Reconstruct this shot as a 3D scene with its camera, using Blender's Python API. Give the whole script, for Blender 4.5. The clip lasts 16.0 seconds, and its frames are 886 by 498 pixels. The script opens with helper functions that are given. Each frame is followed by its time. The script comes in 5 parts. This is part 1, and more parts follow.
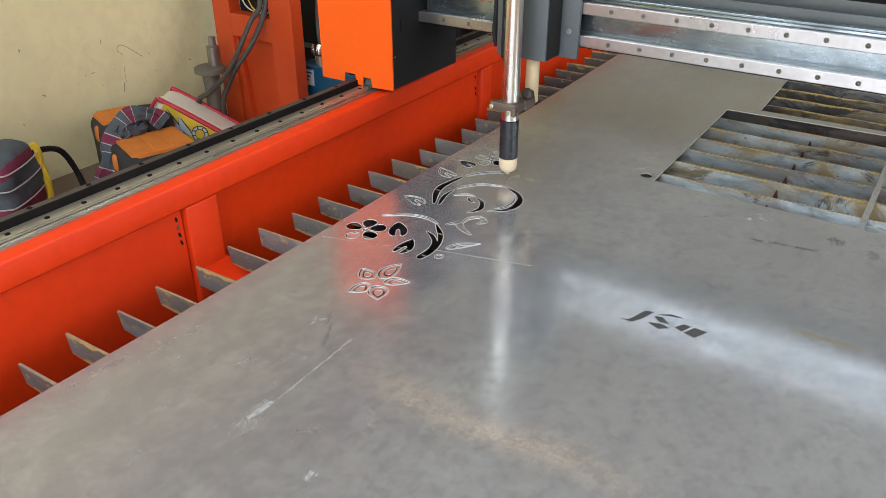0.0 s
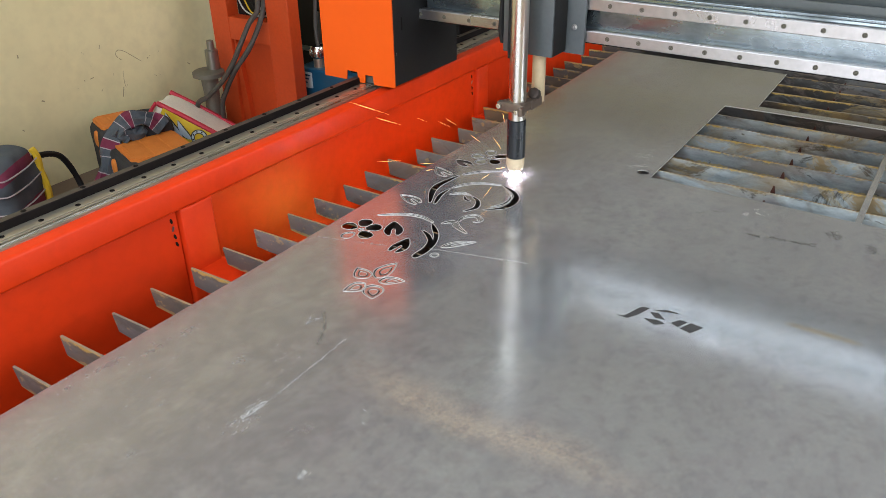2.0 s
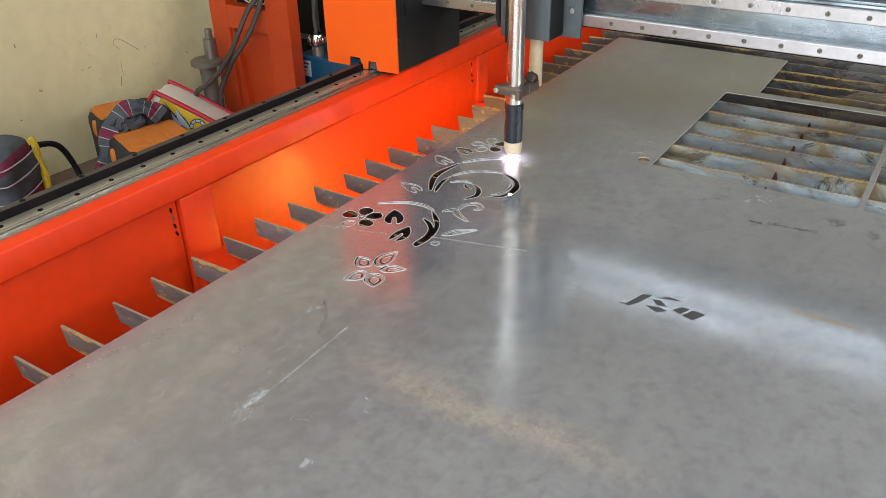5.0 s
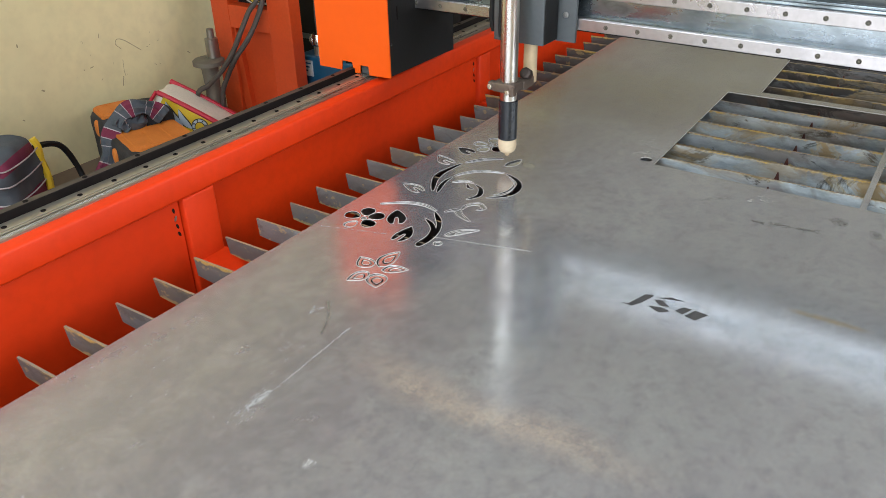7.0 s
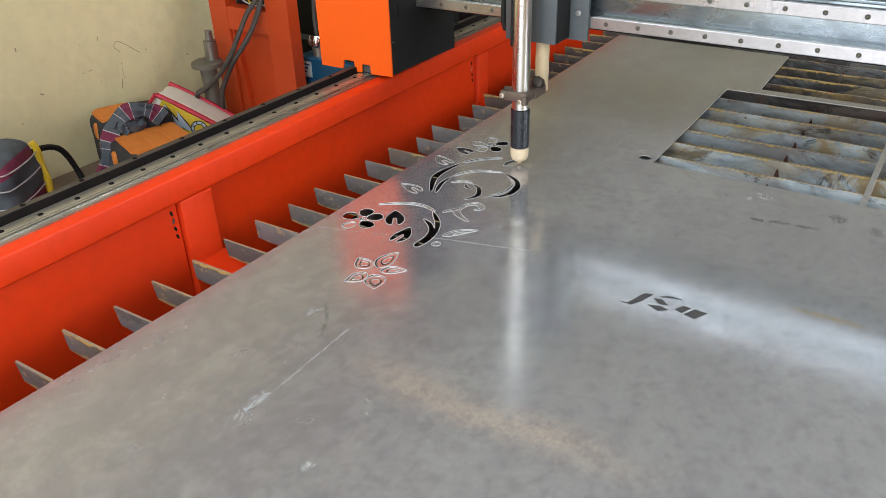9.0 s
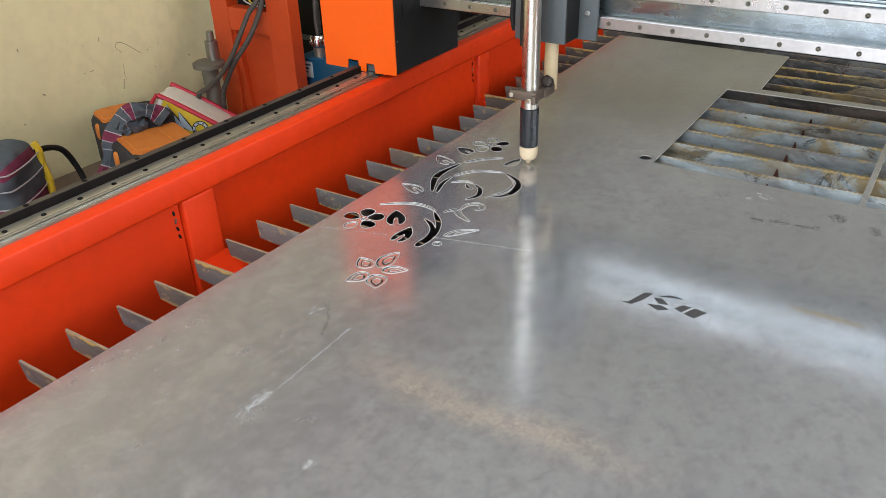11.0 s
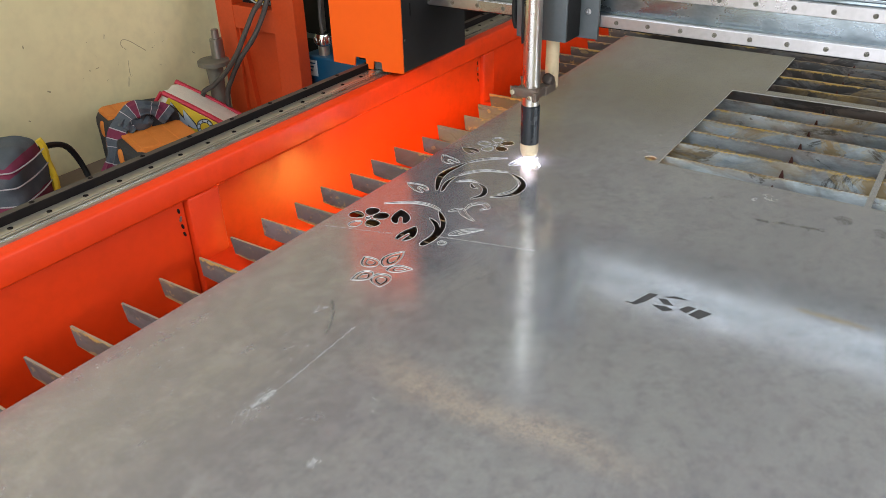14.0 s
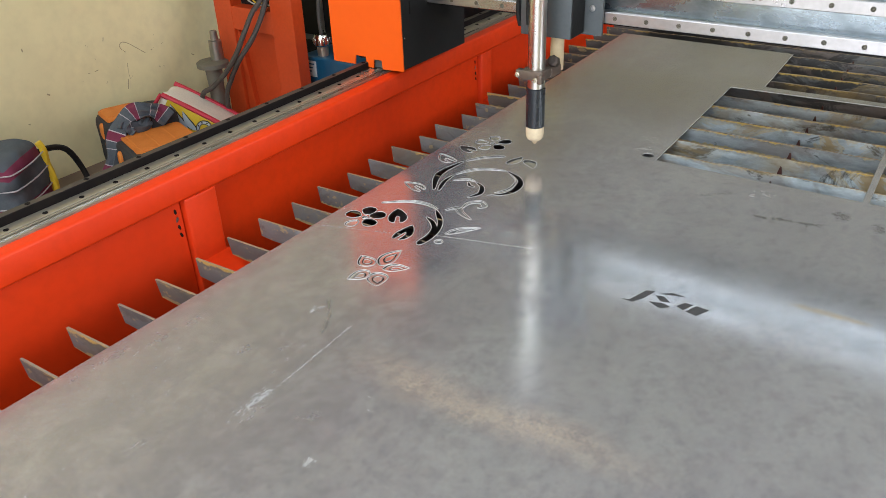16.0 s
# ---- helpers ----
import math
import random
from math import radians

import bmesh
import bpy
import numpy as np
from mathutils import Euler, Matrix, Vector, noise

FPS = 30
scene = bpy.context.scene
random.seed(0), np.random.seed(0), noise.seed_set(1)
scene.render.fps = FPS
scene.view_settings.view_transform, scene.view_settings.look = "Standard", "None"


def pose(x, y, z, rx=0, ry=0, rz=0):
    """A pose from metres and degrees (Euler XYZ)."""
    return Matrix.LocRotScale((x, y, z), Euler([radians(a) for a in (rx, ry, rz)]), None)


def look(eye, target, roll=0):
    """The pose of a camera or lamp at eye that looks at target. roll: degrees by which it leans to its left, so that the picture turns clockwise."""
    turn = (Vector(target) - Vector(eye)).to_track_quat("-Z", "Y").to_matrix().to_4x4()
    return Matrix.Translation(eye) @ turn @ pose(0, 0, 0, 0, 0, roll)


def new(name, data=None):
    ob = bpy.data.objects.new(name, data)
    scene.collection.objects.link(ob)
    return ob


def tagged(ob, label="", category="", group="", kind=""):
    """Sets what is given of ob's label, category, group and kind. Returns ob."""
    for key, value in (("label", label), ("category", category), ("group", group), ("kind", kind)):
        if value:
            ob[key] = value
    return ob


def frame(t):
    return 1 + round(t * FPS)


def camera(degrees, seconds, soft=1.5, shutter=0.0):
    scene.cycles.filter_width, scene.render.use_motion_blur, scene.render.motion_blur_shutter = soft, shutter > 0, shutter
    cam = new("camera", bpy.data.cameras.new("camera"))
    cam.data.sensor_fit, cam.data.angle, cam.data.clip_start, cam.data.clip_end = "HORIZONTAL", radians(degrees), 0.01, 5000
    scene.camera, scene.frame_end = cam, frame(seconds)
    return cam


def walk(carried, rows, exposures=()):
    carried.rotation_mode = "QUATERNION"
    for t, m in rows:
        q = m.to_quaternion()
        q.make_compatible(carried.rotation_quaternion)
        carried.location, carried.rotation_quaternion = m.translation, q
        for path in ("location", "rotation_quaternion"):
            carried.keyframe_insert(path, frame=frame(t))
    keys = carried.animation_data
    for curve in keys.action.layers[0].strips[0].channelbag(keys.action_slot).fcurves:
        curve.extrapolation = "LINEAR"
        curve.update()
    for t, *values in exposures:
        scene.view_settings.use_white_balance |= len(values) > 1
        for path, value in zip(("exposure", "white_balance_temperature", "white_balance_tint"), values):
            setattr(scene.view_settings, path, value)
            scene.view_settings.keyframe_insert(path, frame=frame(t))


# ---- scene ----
cam = camera(58.9, 16.0, 0.75)
walk(cam, [
    (0.0, pose(0.5780, -1.8624, 1.6452, 60.730, 0.122, 33.552)),
    (0.5, pose(0.5854, -1.8562, 1.6439, 60.999, 0.393, 33.530)),
    (1.0, pose(0.5909, -1.8556, 1.6404, 60.949, 0.499, 33.530)),
    (1.5, pose(0.5951, -1.8548, 1.6417, 60.970, 0.673, 33.509)),
    (2.0, pose(0.5934, -1.8528, 1.6355, 60.916, 0.822, 33.479)),
    (2.5, pose(0.5976, -1.8517, 1.6368, 60.780, 0.901, 33.445)),
    (3.0, pose(0.5972, -1.8482, 1.6341, 60.649, 0.953, 33.332)),
    (3.5, pose(0.5917, -1.8509, 1.6307, 60.503, 0.960, 33.282)),
    (4.0, pose(0.5900, -1.8514, 1.6315, 60.337, 0.995, 33.288)),
    (6.5, pose(0.5856, -1.8510, 1.6311, 59.995, 0.970, 33.362)),
    (7.0, pose(0.5870, -1.8519, 1.6340, 60.043, 1.097, 33.412)),
    (7.5, pose(0.5851, -1.8503, 1.6334, 60.042, 1.256, 33.360)),
    (8.0, pose(0.5846, -1.8478, 1.6311, 60.005, 1.375, 33.340)),
    (8.5, pose(0.5866, -1.8475, 1.6309, 59.992, 1.468, 33.317)),
    (9.0, pose(0.5904, -1.8449, 1.6328, 60.028, 1.586, 33.270)),
    (11.5, pose(0.5943, -1.8516, 1.6363, 60.020, 1.658, 33.314)),
    (12.0, pose(0.5886, -1.8529, 1.6357, 60.057, 1.380, 33.527)),
    (12.5, pose(0.5833, -1.8560, 1.6314, 59.959, 1.105, 33.687)),
    (13.0, pose(0.5861, -1.8562, 1.6333, 59.957, 1.174, 33.753)),
    (13.5, pose(0.5884, -1.8538, 1.6322, 60.004, 1.250, 33.723)),
    (14.0, pose(0.5905, -1.8526, 1.6362, 59.983, 1.428, 33.663)),
    (14.5, pose(0.5915, -1.8531, 1.6363, 60.017, 1.526, 33.647)),
    (15.0, pose(0.5900, -1.8521, 1.6318, 59.964, 1.651, 33.704)),
    (15.5, pose(0.5910, -1.8499, 1.6303, 59.984, 1.774, 33.653)),
    (16.0, pose(0.6006, -1.8453, 1.6310, 60.021, 1.905, 33.617)),
], [(0.0, -0.34), (1.3, -0.34), (1.7, -0.44), (6.2, -0.44), (6.6, -0.34), (11.0, -0.34), (11.4, -0.46), (14.5, -0.46), (14.9, -0.34), (16.0, -0.34)])

# ---- light ----
world = bpy.data.worlds.new("world")
scene.world = world
world.use_nodes = True
sky = world.node_tree.nodes.new("ShaderNodeTexSky")
sky.sky_type, sky.sun_disc = "NISHITA", False
sky.sun_elevation, sky.sun_rotation = radians(48), radians(200)
world.node_tree.links.new(sky.outputs[0], world.node_tree.nodes["Background"].inputs[0])
world.node_tree.nodes["Background"].inputs[1].default_value = 0.12


def opening_light(name, eye, target, sx, sy, watts, colour):
    d = bpy.data.lights.new(name, "AREA")
    d.shape, d.size, d.size_y, d.energy, d.color = "RECTANGLE", sx, sy, watts, colour
    ob = new(name, d)
    ob.matrix_basis = look(eye, target)
    return ob


# daylight through the wide shed door; side window and roof opening are unseen additions
opening_light("door_daylight", (1.2, -5.45, 1.75), (1.2, 0, 1.4), 4.6, 3.0, 190, (1.0, 0.985, 0.975))
opening_light("added_side_light", (4.4, 0.6, 2.45), (0, 0.2, 0.7), 3.4, 1.5, 195, (0.90, 0.96, 1.0))
opening_light("added_roof_light", (0.3, -3.2, 3.72), (0.3, -3.2, 0), 5.0, 2.7, 235, (0.83, 0.94, 1.0))

# ---- materials ----


def mix_colour(nt, a, b, fac):
    n = nt.nodes.new("ShaderNodeMix")
    n.data_type = "RGBA"
    for sock, v in ((n.inputs[6], a), (n.inputs[7], b)):
        if isinstance(v, tuple):
            sock.default_value = (*v, 1)
        else:
            nt.links.new(v, sock)
    nt.links.new(fac, n.inputs[0])
    return n.outputs[2]


def ramp(nt, src, lo, hi, v0=0.0, v1=1.0):
    n = nt.nodes.new("ShaderNodeMapRange")
    nt.links.new(src, n.inputs[0])
    for i, v in enumerate((lo, hi, v0, v1)):
        n.inputs[i + 1].default_value = v
    return n.outputs[0]


def noise_tex(nt, scale, detail=4.0, stretch=(1, 1, 1), rough=0.55, src="Object"):
    c = nt.nodes.new("ShaderNodeTexCoord")
    m = nt.nodes.new("ShaderNodeMapping")
    m.inputs["Scale"].default_value = stretch
    nt.links.new(c.outputs[src], m.inputs[0])
    n = nt.nodes.new("ShaderNodeTexNoise")
    n.inputs["Scale"].default_value, n.inputs["Detail"].default_value = scale, detail
    n.inputs["Roughness"].default_value = rough
    nt.links.new(m.outputs[0], n.inputs["Vector"])
    return n.outputs["Fac"]


def surface(name, base, wear, rough=0.5, metal=0.0, big=2.0, fine=60.0, amount=0.6, bump=0.1,
            stretch=(1, 1, 1), edge=(0.5, 0.68), rough_var=0.1, random_tint=0.0, coat=0.0, spec=0.5, fine_amount=0.5):
    """Two scales of colour variation, varied gloss and a fine relief."""
    m = bpy.data.materials.new(name)
    m.use_nodes = True
    nt = m.node_tree
    b = nt.nodes["Principled BSDF"]
    n1 = noise_tex(nt, big, 5, stretch)
    n2 = noise_tex(nt, fine, 3, stretch)
    f1 = ramp(nt, n1, *edge, 0, amount)
    col = mix_colour(nt, base, wear, f1)
    dark = tuple(c * 0.82 for c in base)
    f2 = ramp(nt, n2, 0.4, 0.7, 0, fine_amount)
    col = mix_colour(nt, col, dark, f2)
    if random_tint:
        oi = nt.nodes.new("ShaderNodeObjectInfo")
        f3 = ramp(nt, oi.outputs["Random"], 0, 1, 0, random_tint)
        col = mix_colour(nt, col, wear, f3)
    nt.links.new(col, b.inputs["Base Color"])
    nt.links.new(ramp(nt, n1, 0.3, 0.7, rough - rough_var, rough + rough_var), b.inputs["Roughness"])
    b.inputs["Metallic"].default_value = metal
    b.inputs["Coat Weight"].default_value = coat
    b.inputs["Specular IOR Level"].default_value = spec
    b.inputs["Coat Roughness"].default_value = 0.12
    if bump:
        bn = nt.nodes.new("ShaderNodeBump")
        bn.inputs["Strength"].default_value, bn.inputs["Distance"].default_value = bump, 0.002
        nt.links.new(n2, bn.inputs["Height"])
        nt.links.new(bn.outputs[0], b.inputs["Normal"])
    return m


def glow(name, colour, strength):
    m = bpy.data.materials.new(name)
    m.use_nodes = True
    b = m.node_tree.nodes["Principled BSDF"]
    b.inputs["Base Color"].default_value = (*colour, 1)
    b.inputs["Emission Color"].default_value = (*colour, 1)
    b.inputs["Emission Strength"].default_value = strength
    return m


def sheet_steel():
    """Bare cold-rolled sheet: broad clouds, hand smears, dirt blotches, grit and pale specks."""
    m = surface("sheet_steel", (0.69, 0.71, 0.735), (0.575, 0.585, 0.60), 0.145, 0.76, 1.3, 140, 0.8, 0.02, rough_var=0.02, edge=(0.4, 0.65))
    nt = m.node_tree
    b = nt.nodes["Principled BSDF"]
    col = b.inputs["Base Color"].links[0].from_socket
    rough = b.inputs["Roughness"].links[0].from_socket
    c = nt.nodes.new("ShaderNodeTexCoord")
    sp = nt.nodes.new("ShaderNodeSeparateXYZ")
    nt.links.new(c.outputs["Object"], sp.inputs[0])

    def calc(op, u, v):
        n = nt.nodes.new("ShaderNodeMath")
        n.operation = op
        for k, w in enumerate((u, v)):
            if isinstance(w, float):
                n.inputs[k].default_value = w
            else:
                nt.links.new(w, n.inputs[k])
        return n.outputs[0]

    smear = ramp(nt, noise_tex(nt, 2.6, 6, (1, 0.6, 1), 0.65), 0.48, 0.72, 0, 0.45)
    col = mix_colour(nt, col, (0.42, 0.415, 0.45), smear)
    # handling dirt; its lean puts dimmer light, near end and long edge, into the colour
    toward = ramp(nt, sp.outputs[1], -0.50, -1.20, -0.06, 0.08)
    side = ramp(nt, sp.outputs[0], 0.10, -0.35, 0.0, 0.22)
    lean = calc("ADD", toward, side)
    dirt = calc("ADD", noise_tex(nt, 4.5, 8, (1, 0.8, 1), 0.72), lean)
    col = mix_colour(nt, col, (0.46, 0.435, 0.495), ramp(nt, dirt, 0.46, 0.74, 0, 0.72))
    blot = calc("ADD", noise_tex(nt, 18, 5, (1, 0.75, 1), 0.6), calc("MULTIPLY", lean, 0.35))
    more = calc("MULTIPLY", ramp(nt, sp.outputs[0], -0.05, -0.30, 0.20, 0.34), ramp(nt, sp.outputs[1], -0.55, -0.95, 0.25, 1.0))
    col = mix_colour(nt, col, (0.27, 0.255, 0.29), calc("MULTIPLY", ramp(nt, blot, 0.50, 0.68), more))
    wipe = calc("ADD", noise_tex(nt, 9, 5, (1.3, 0.5, 1), 0.6), calc("MULTIPLY", lean, 0.2))
    col = mix_colour(nt, col, (0.70, 0.69, 0.68), ramp(nt, wipe, 0.60, 0.68, 0, 0.22))
    # far part darker and olive: a dark reflection put into the colour
    far_tone = calc("MULTIPLY", ramp(nt, sp.outputs[1], -0.1, 0.5), ramp(nt, noise_tex(nt, 2.2, 4), 0.3, 0.6, 0.5, 0.9))
    col = mix_colour(nt, col, (0.42, 0.40, 0.30), far_tone)
    # a pale peach band across the sheet, broken by fine noise
    off = calc("ADD", sp.outputs[1], 1.046)
    off = calc("ADD", off, ramp(nt, noise_tex(nt, 5, 4), 0.3, 0.7, -0.025, 0.025))
    band = ramp(nt, calc("ABSOLUTE", off, 0.0), 0.008, 0.06, 1.0, 0.0)
    ends = calc("MULTIPLY", ramp(nt, sp.outputs[0], -0.18, -0.02), ramp(nt, sp.outputs[0], 0.42, 0.25))
    band = calc("MULTIPLY", calc("MULTIPLY", band, ends), ramp(nt, noise_tex(nt, 180, 4, rough=0.7), 0.36, 0.6, 0.2, 0.95))
    col = mix_colour(nt, col, (0.90, 0.77, 0.67), band)
    # grit and pale specks, on the dirty part most of all
    grit = ramp(nt, calc("ADD", noise_tex(nt, 170, 3, rough=0.7), calc("MULTIPLY", lean, 0.3)), 0.47, 0.70, 0, 0.14)
    col = mix_colour(nt, col, (0.33, 0.32, 0.35), grit)
    mottle = calc("ADD", noise_tex(nt, 48, 3, (1, 0.8, 1), 0.65), calc("MULTIPLY", lean, 0.35))
    col = mix_colour(nt, col, (0.36, 0.35, 0.385), ramp(nt, mottle, 0.48, 0.68, 0, 0.42))
    speck = ramp(nt, calc("ADD", noise_tex(nt, 210, 2), calc("MULTIPLY", lean, 0.22)), 0.68, 0.76, 0, 0.32)
    col = mix_colour(nt, col, (0.82, 0.80, 0.82), speck)
    # a faint rusty smear and a few thin brush marks
    dx = calc("MULTIPLY", calc("ADD", sp.outputs[0], -0.515), 15.0)
    dy = calc("MULTIPLY", calc("ADD", sp.outputs[1], 0.5045), 110.0)
    spot = calc("ADD", calc("MULTIPLY", dx, dx), calc("MULTIPLY", dy, dy))
    spot = calc("ADD", spot, ramp(nt, noise_tex(nt, 40, 5, rough=0.7), 0.3, 0.7, -0.5, 0.7))
    col = mix_colour(nt, col, (0.66, 0.50, 0.28), ramp(nt, spot, 0.0, 1.6, 0.75, 0.0))
    brush = ramp(nt, noise_tex(nt, 6, 3, (60, 1.2, 1), 0.5), 0.5, 0.75, 0, 0.08)
    col = mix_colour(nt, col, (0.74, 0.74, 0.75), brush)
    nt.links.new(col, b.inputs["Base Color"])
    # dust dulls the gloss
    dull = calc("ADD", rough, ramp(nt, dirt, 0.50, 0.85, 0.0, 0.09))
    dull = calc("ADD", dull, ramp(nt, noise_tex(nt, 11, 6, (2.2, 0.7, 1), 0.65), 0.35, 0.7, -0.02, 0.06))
    dull = calc("ADD", dull, ramp(nt, noise_tex(nt, 120, 3, rough=0.6), 0.4, 0.7, -0.01, 0.02))
    nt.links.new(dull, b.inputs["Roughness"])
    return m


def slat_steel(name, clean, dull, char):
    """Blue-grey mill scale with dark burns, curling ochre rust and a flaky gold edge."""
    m = bpy.data.materials.new(name)
    m.use_nodes = True
    nt = m.node_tree
    b = nt.nodes["Principled BSDF"]
    c = nt.nodes.new("ShaderNodeTexCoord")
    oi = nt.nodes.new("ShaderNodeObjectInfo")
    sp = nt.nodes.new("ShaderNodeSeparateXYZ")
    nt.links.new(c.outputs["Object"], sp.inputs[0])
    shift = nt.nodes.new("ShaderNodeVectorMath")      # each slat has a pattern of its own
    shift.operation = "ADD"
    nt.links.new(c.outputs["Object"], shift.inputs[0])
    comb = nt.nodes.new("ShaderNodeCombineXYZ")
    nt.links.new(ramp(nt, oi.outputs["Random"], 0, 1, 0, 60), comb.inputs[0])
    nt.links.new(ramp(nt, oi.outputs["Random"], 0, 1, 0, 17), comb.inputs[1])
    nt.links.new(comb.outputs[0], shift.inputs[1])

    def grain(scale, detail, stretch, rough, twist=0.0):
        mp = nt.nodes.new("ShaderNodeMapping")
        mp.inputs["Scale"].default_value = stretch
        nt.links.new(shift.outputs[0], mp.inputs[0])
        n = nt.nodes.new("ShaderNodeTexNoise")
        n.inputs["Scale"].default_value, n.inputs["Detail"].default_value = scale, detail
        n.inputs["Roughness"].default_value, n.inputs["Distortion"].default_value = rough, twist
        nt.links.new(mp.outputs[0], n.inputs["Vector"])
        return n.outputs["Fac"]

    def plus(u, v):
        n = nt.nodes.new("ShaderNodeMath")
        n.operation = "ADD"
        nt.links.new(u, n.inputs[0])
        nt.links.new(v, n.inputs[1])
        return n.outputs[0]

    def calc(op, u, v):
        n = nt.nodes.new("ShaderNodeMath")
        n.operation = op
        for k, w in enumerate((u, v)):
            if isinstance(w, float):
                n.inputs[k].default_value = w
            else:
                nt.links.new(w, n.inputs[k])
        return n.outputs[0]

    own = calc("FRACT", calc("MULTIPLY", oi.outputs["Random"], 7.31), 0.0)     # a second random number of the slat
    col = mix_colour(nt, clean, dull, ramp(nt, grain(5, 6, (1, 1, 2.5), 0.65), 0.38, 0.62))
    col = mix_colour(nt, col, (0.125, 0.115, 0.11), ramp(nt, own, 0.35, 1.0, 0.0, 0.6))
    col = mix_colour(nt, col, (0.15, 0.095, 0.07), ramp(nt, grain(3.4, 6, (1, 1, 1.6), 0.6, 0.8), 0.50, 0.57, 0, 0.5))
    col = mix_colour(nt, col, (0.045, 0.042, 0.04), ramp(nt, grain(6, 7, (1, 1, 1.8), 0.7, 1.2), char, char + 0.06, 0, 0.8))
    # heat stains: a gold wash with crisp curling borders
    curl = grain(4.2, 6, (1, 1, 1.5), 0.6, 1.6)
    stained = calc("MULTIPLY", ramp(nt, oi.outputs["Random"], 0.25, 0.6, 0.25, 1.0), ramp(nt, grain(2.2, 3, (1, 1, 1), 0.5), 0.42, 0.58))
    wash = calc("MULTIPLY", ramp(nt, curl, 0.52, 0.58, 0, 0.8), stained)
    col = mix_colour(nt, col, (0.40, 0.27, 0.10), wash)
    line = calc("MULTIPLY", ramp(nt, calc("ABSOLUTE", calc("SUBTRACT", curl, 0.515), 0.0), 0.004, 0.030, 0.5, 0.0), stained)
    col = mix_colour(nt, col, (0.60, 0.44, 0.17), line)
    # the tips past the sheet are plain dull grey
    tip = ramp(nt, sp.outputs[0], -0.50, -0.55, 0.0, 0.82)
    col = mix_colour(nt, col, (0.135, 0.135, 0.13), tip)
    spot = calc("MULTIPLY", tip, ramp(nt, grain(30, 4, (1, 1, 1.3), 0.6), 0.60, 0.65, 0.0, 0.8))
    col = mix_colour(nt, col, (0.46, 0.36, 0.18), spot)
    # flaky gold crust along the upper edge of most slats, and some along the lower one
    ragged = grain(48, 5, (1, 1, 0.6), 0.75)
    crust = calc("ADD", sp.outputs[2], calc("MULTIPLY", calc("SUBTRACT", ragged, 0.5), 0.026))
    some = calc("MULTIPLY", ramp(nt, oi.outputs["Random"], 0.30, 0.36), ramp(nt, grain(4.0, 5, (1, 1, 1), 0.65), 0.47, 0.54, 0.0, 1.0))
    col = mix_colour(nt, col, (0.60, 0.41, 0.12), calc("MULTIPLY", ramp(nt, crust, -0.0065, -0.0030, 0, 0.95), some))
    col = mix_colour(nt, col, (0.10, 0.065, 0.03), calc("MULTIPLY", calc("MULTIPLY", ramp(nt, crust, -0.0120, -0.0080, 0, 1.0), ramp(nt, crust, -0.0040, -0.0065, 0, 0.3)), some))
    foot = calc("MULTIPLY", ramp(nt, crust, -0.039, -0.041, 0, 0.8), ramp(nt, own, 0.4, 0.5))
    col = mix_colour(nt, col, (0.50, 0.39, 0.17), foot)
    # shade below the cut-outs put into the colour: near black along this stretch
    both = nt.nodes.new("ShaderNodeMath")
    both.operation = "MULTIPLY"
    nt.links.new(ramp(nt, sp.outputs[0], -0.53, -0.47), both.inputs[0])
    nt.links.new(ramp(nt, sp.outputs[0], -0.10, -0.20), both.inputs[1])
    col = mix_colour(nt, col, (0.015, 0.014, 0.013), ramp(nt, both.outputs[0], 0.0, 1.0, 0, 0.92))
    nt.links.new(col, b.inputs["Base Color"])
    nt.links.new(ramp(nt, grain(9, 4, (1, 1, 2), 0.6), 0.3, 0.7, 0.30, 0.58), b.inputs["Roughness"])
    b.inputs["Metallic"].default_value = 0.3
    bn = nt.nodes.new("ShaderNodeBump")
    bn.inputs["Strength"].default_value, bn.inputs["Distance"].default_value = 0.35, 0.002
    nt.links.new(grain(60, 3, (1, 1, 2), 0.6), bn.inputs["Height"])
    nt.links.new(bn.outputs[0], b.inputs["Normal"])
    return m


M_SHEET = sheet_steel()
M_RED = surface("orange_red_enamel", (0.68, 0.039, 0.004), (0.58, 0.028, 0.003), 0.44, 0, 1.6, 40, 0.5, 0.04, spec=0.27)
M_ORANGE = surface("bright_orange_enamel", (0.79, 0.098, 0.005), (0.78, 0.094, 0.005), 0.40, 0, 1.2, 50, 0.1, 0.0, spec=0.3, fine_amount=0.1, rough_var=0.03)
M_BLACK = surface("black_powder_coat", (0.011, 0.011, 0.012), (0.018, 0.018, 0.018), 0.6, 0, 3, 160, 0.5, 0.2, spec=0.25)
M_RAIL = surface("ground_rail_steel", (0.48, 0.48, 0.50), (0.38, 0.375, 0.38), 0.30, 1.0, 5, 80, 0.5, 0.03)
M_RAIL_OILY = surface("oily_rail_steel", (0.58, 0.53, 0.45), (0.36, 0.31, 0.26), 0.32, 0.85, 6, 70, 0.8, 0.05)
M_SEAT = surface("greasy_milled_strip", (0.36, 0.33, 0.29), (0.22, 0.195, 0.17), 0.36, 0.85, 6, 70, 0.8, 0.05)
M_BEAM = surface("grey_blue_beam_steel", (0.27, 0.325, 0.365), (0.10, 0.125, 0.145), 0.27, 0.9, 8.5, 50, 0.9, 0.04, (1, 1, 2), rough_var=0.16)
M_GREY = surface("grey_machine_paint", (0.10, 0.115, 0.125), (0.075, 0.085, 0.09), 0.38, 0.3, 4, 120, 0.5, 0.05)
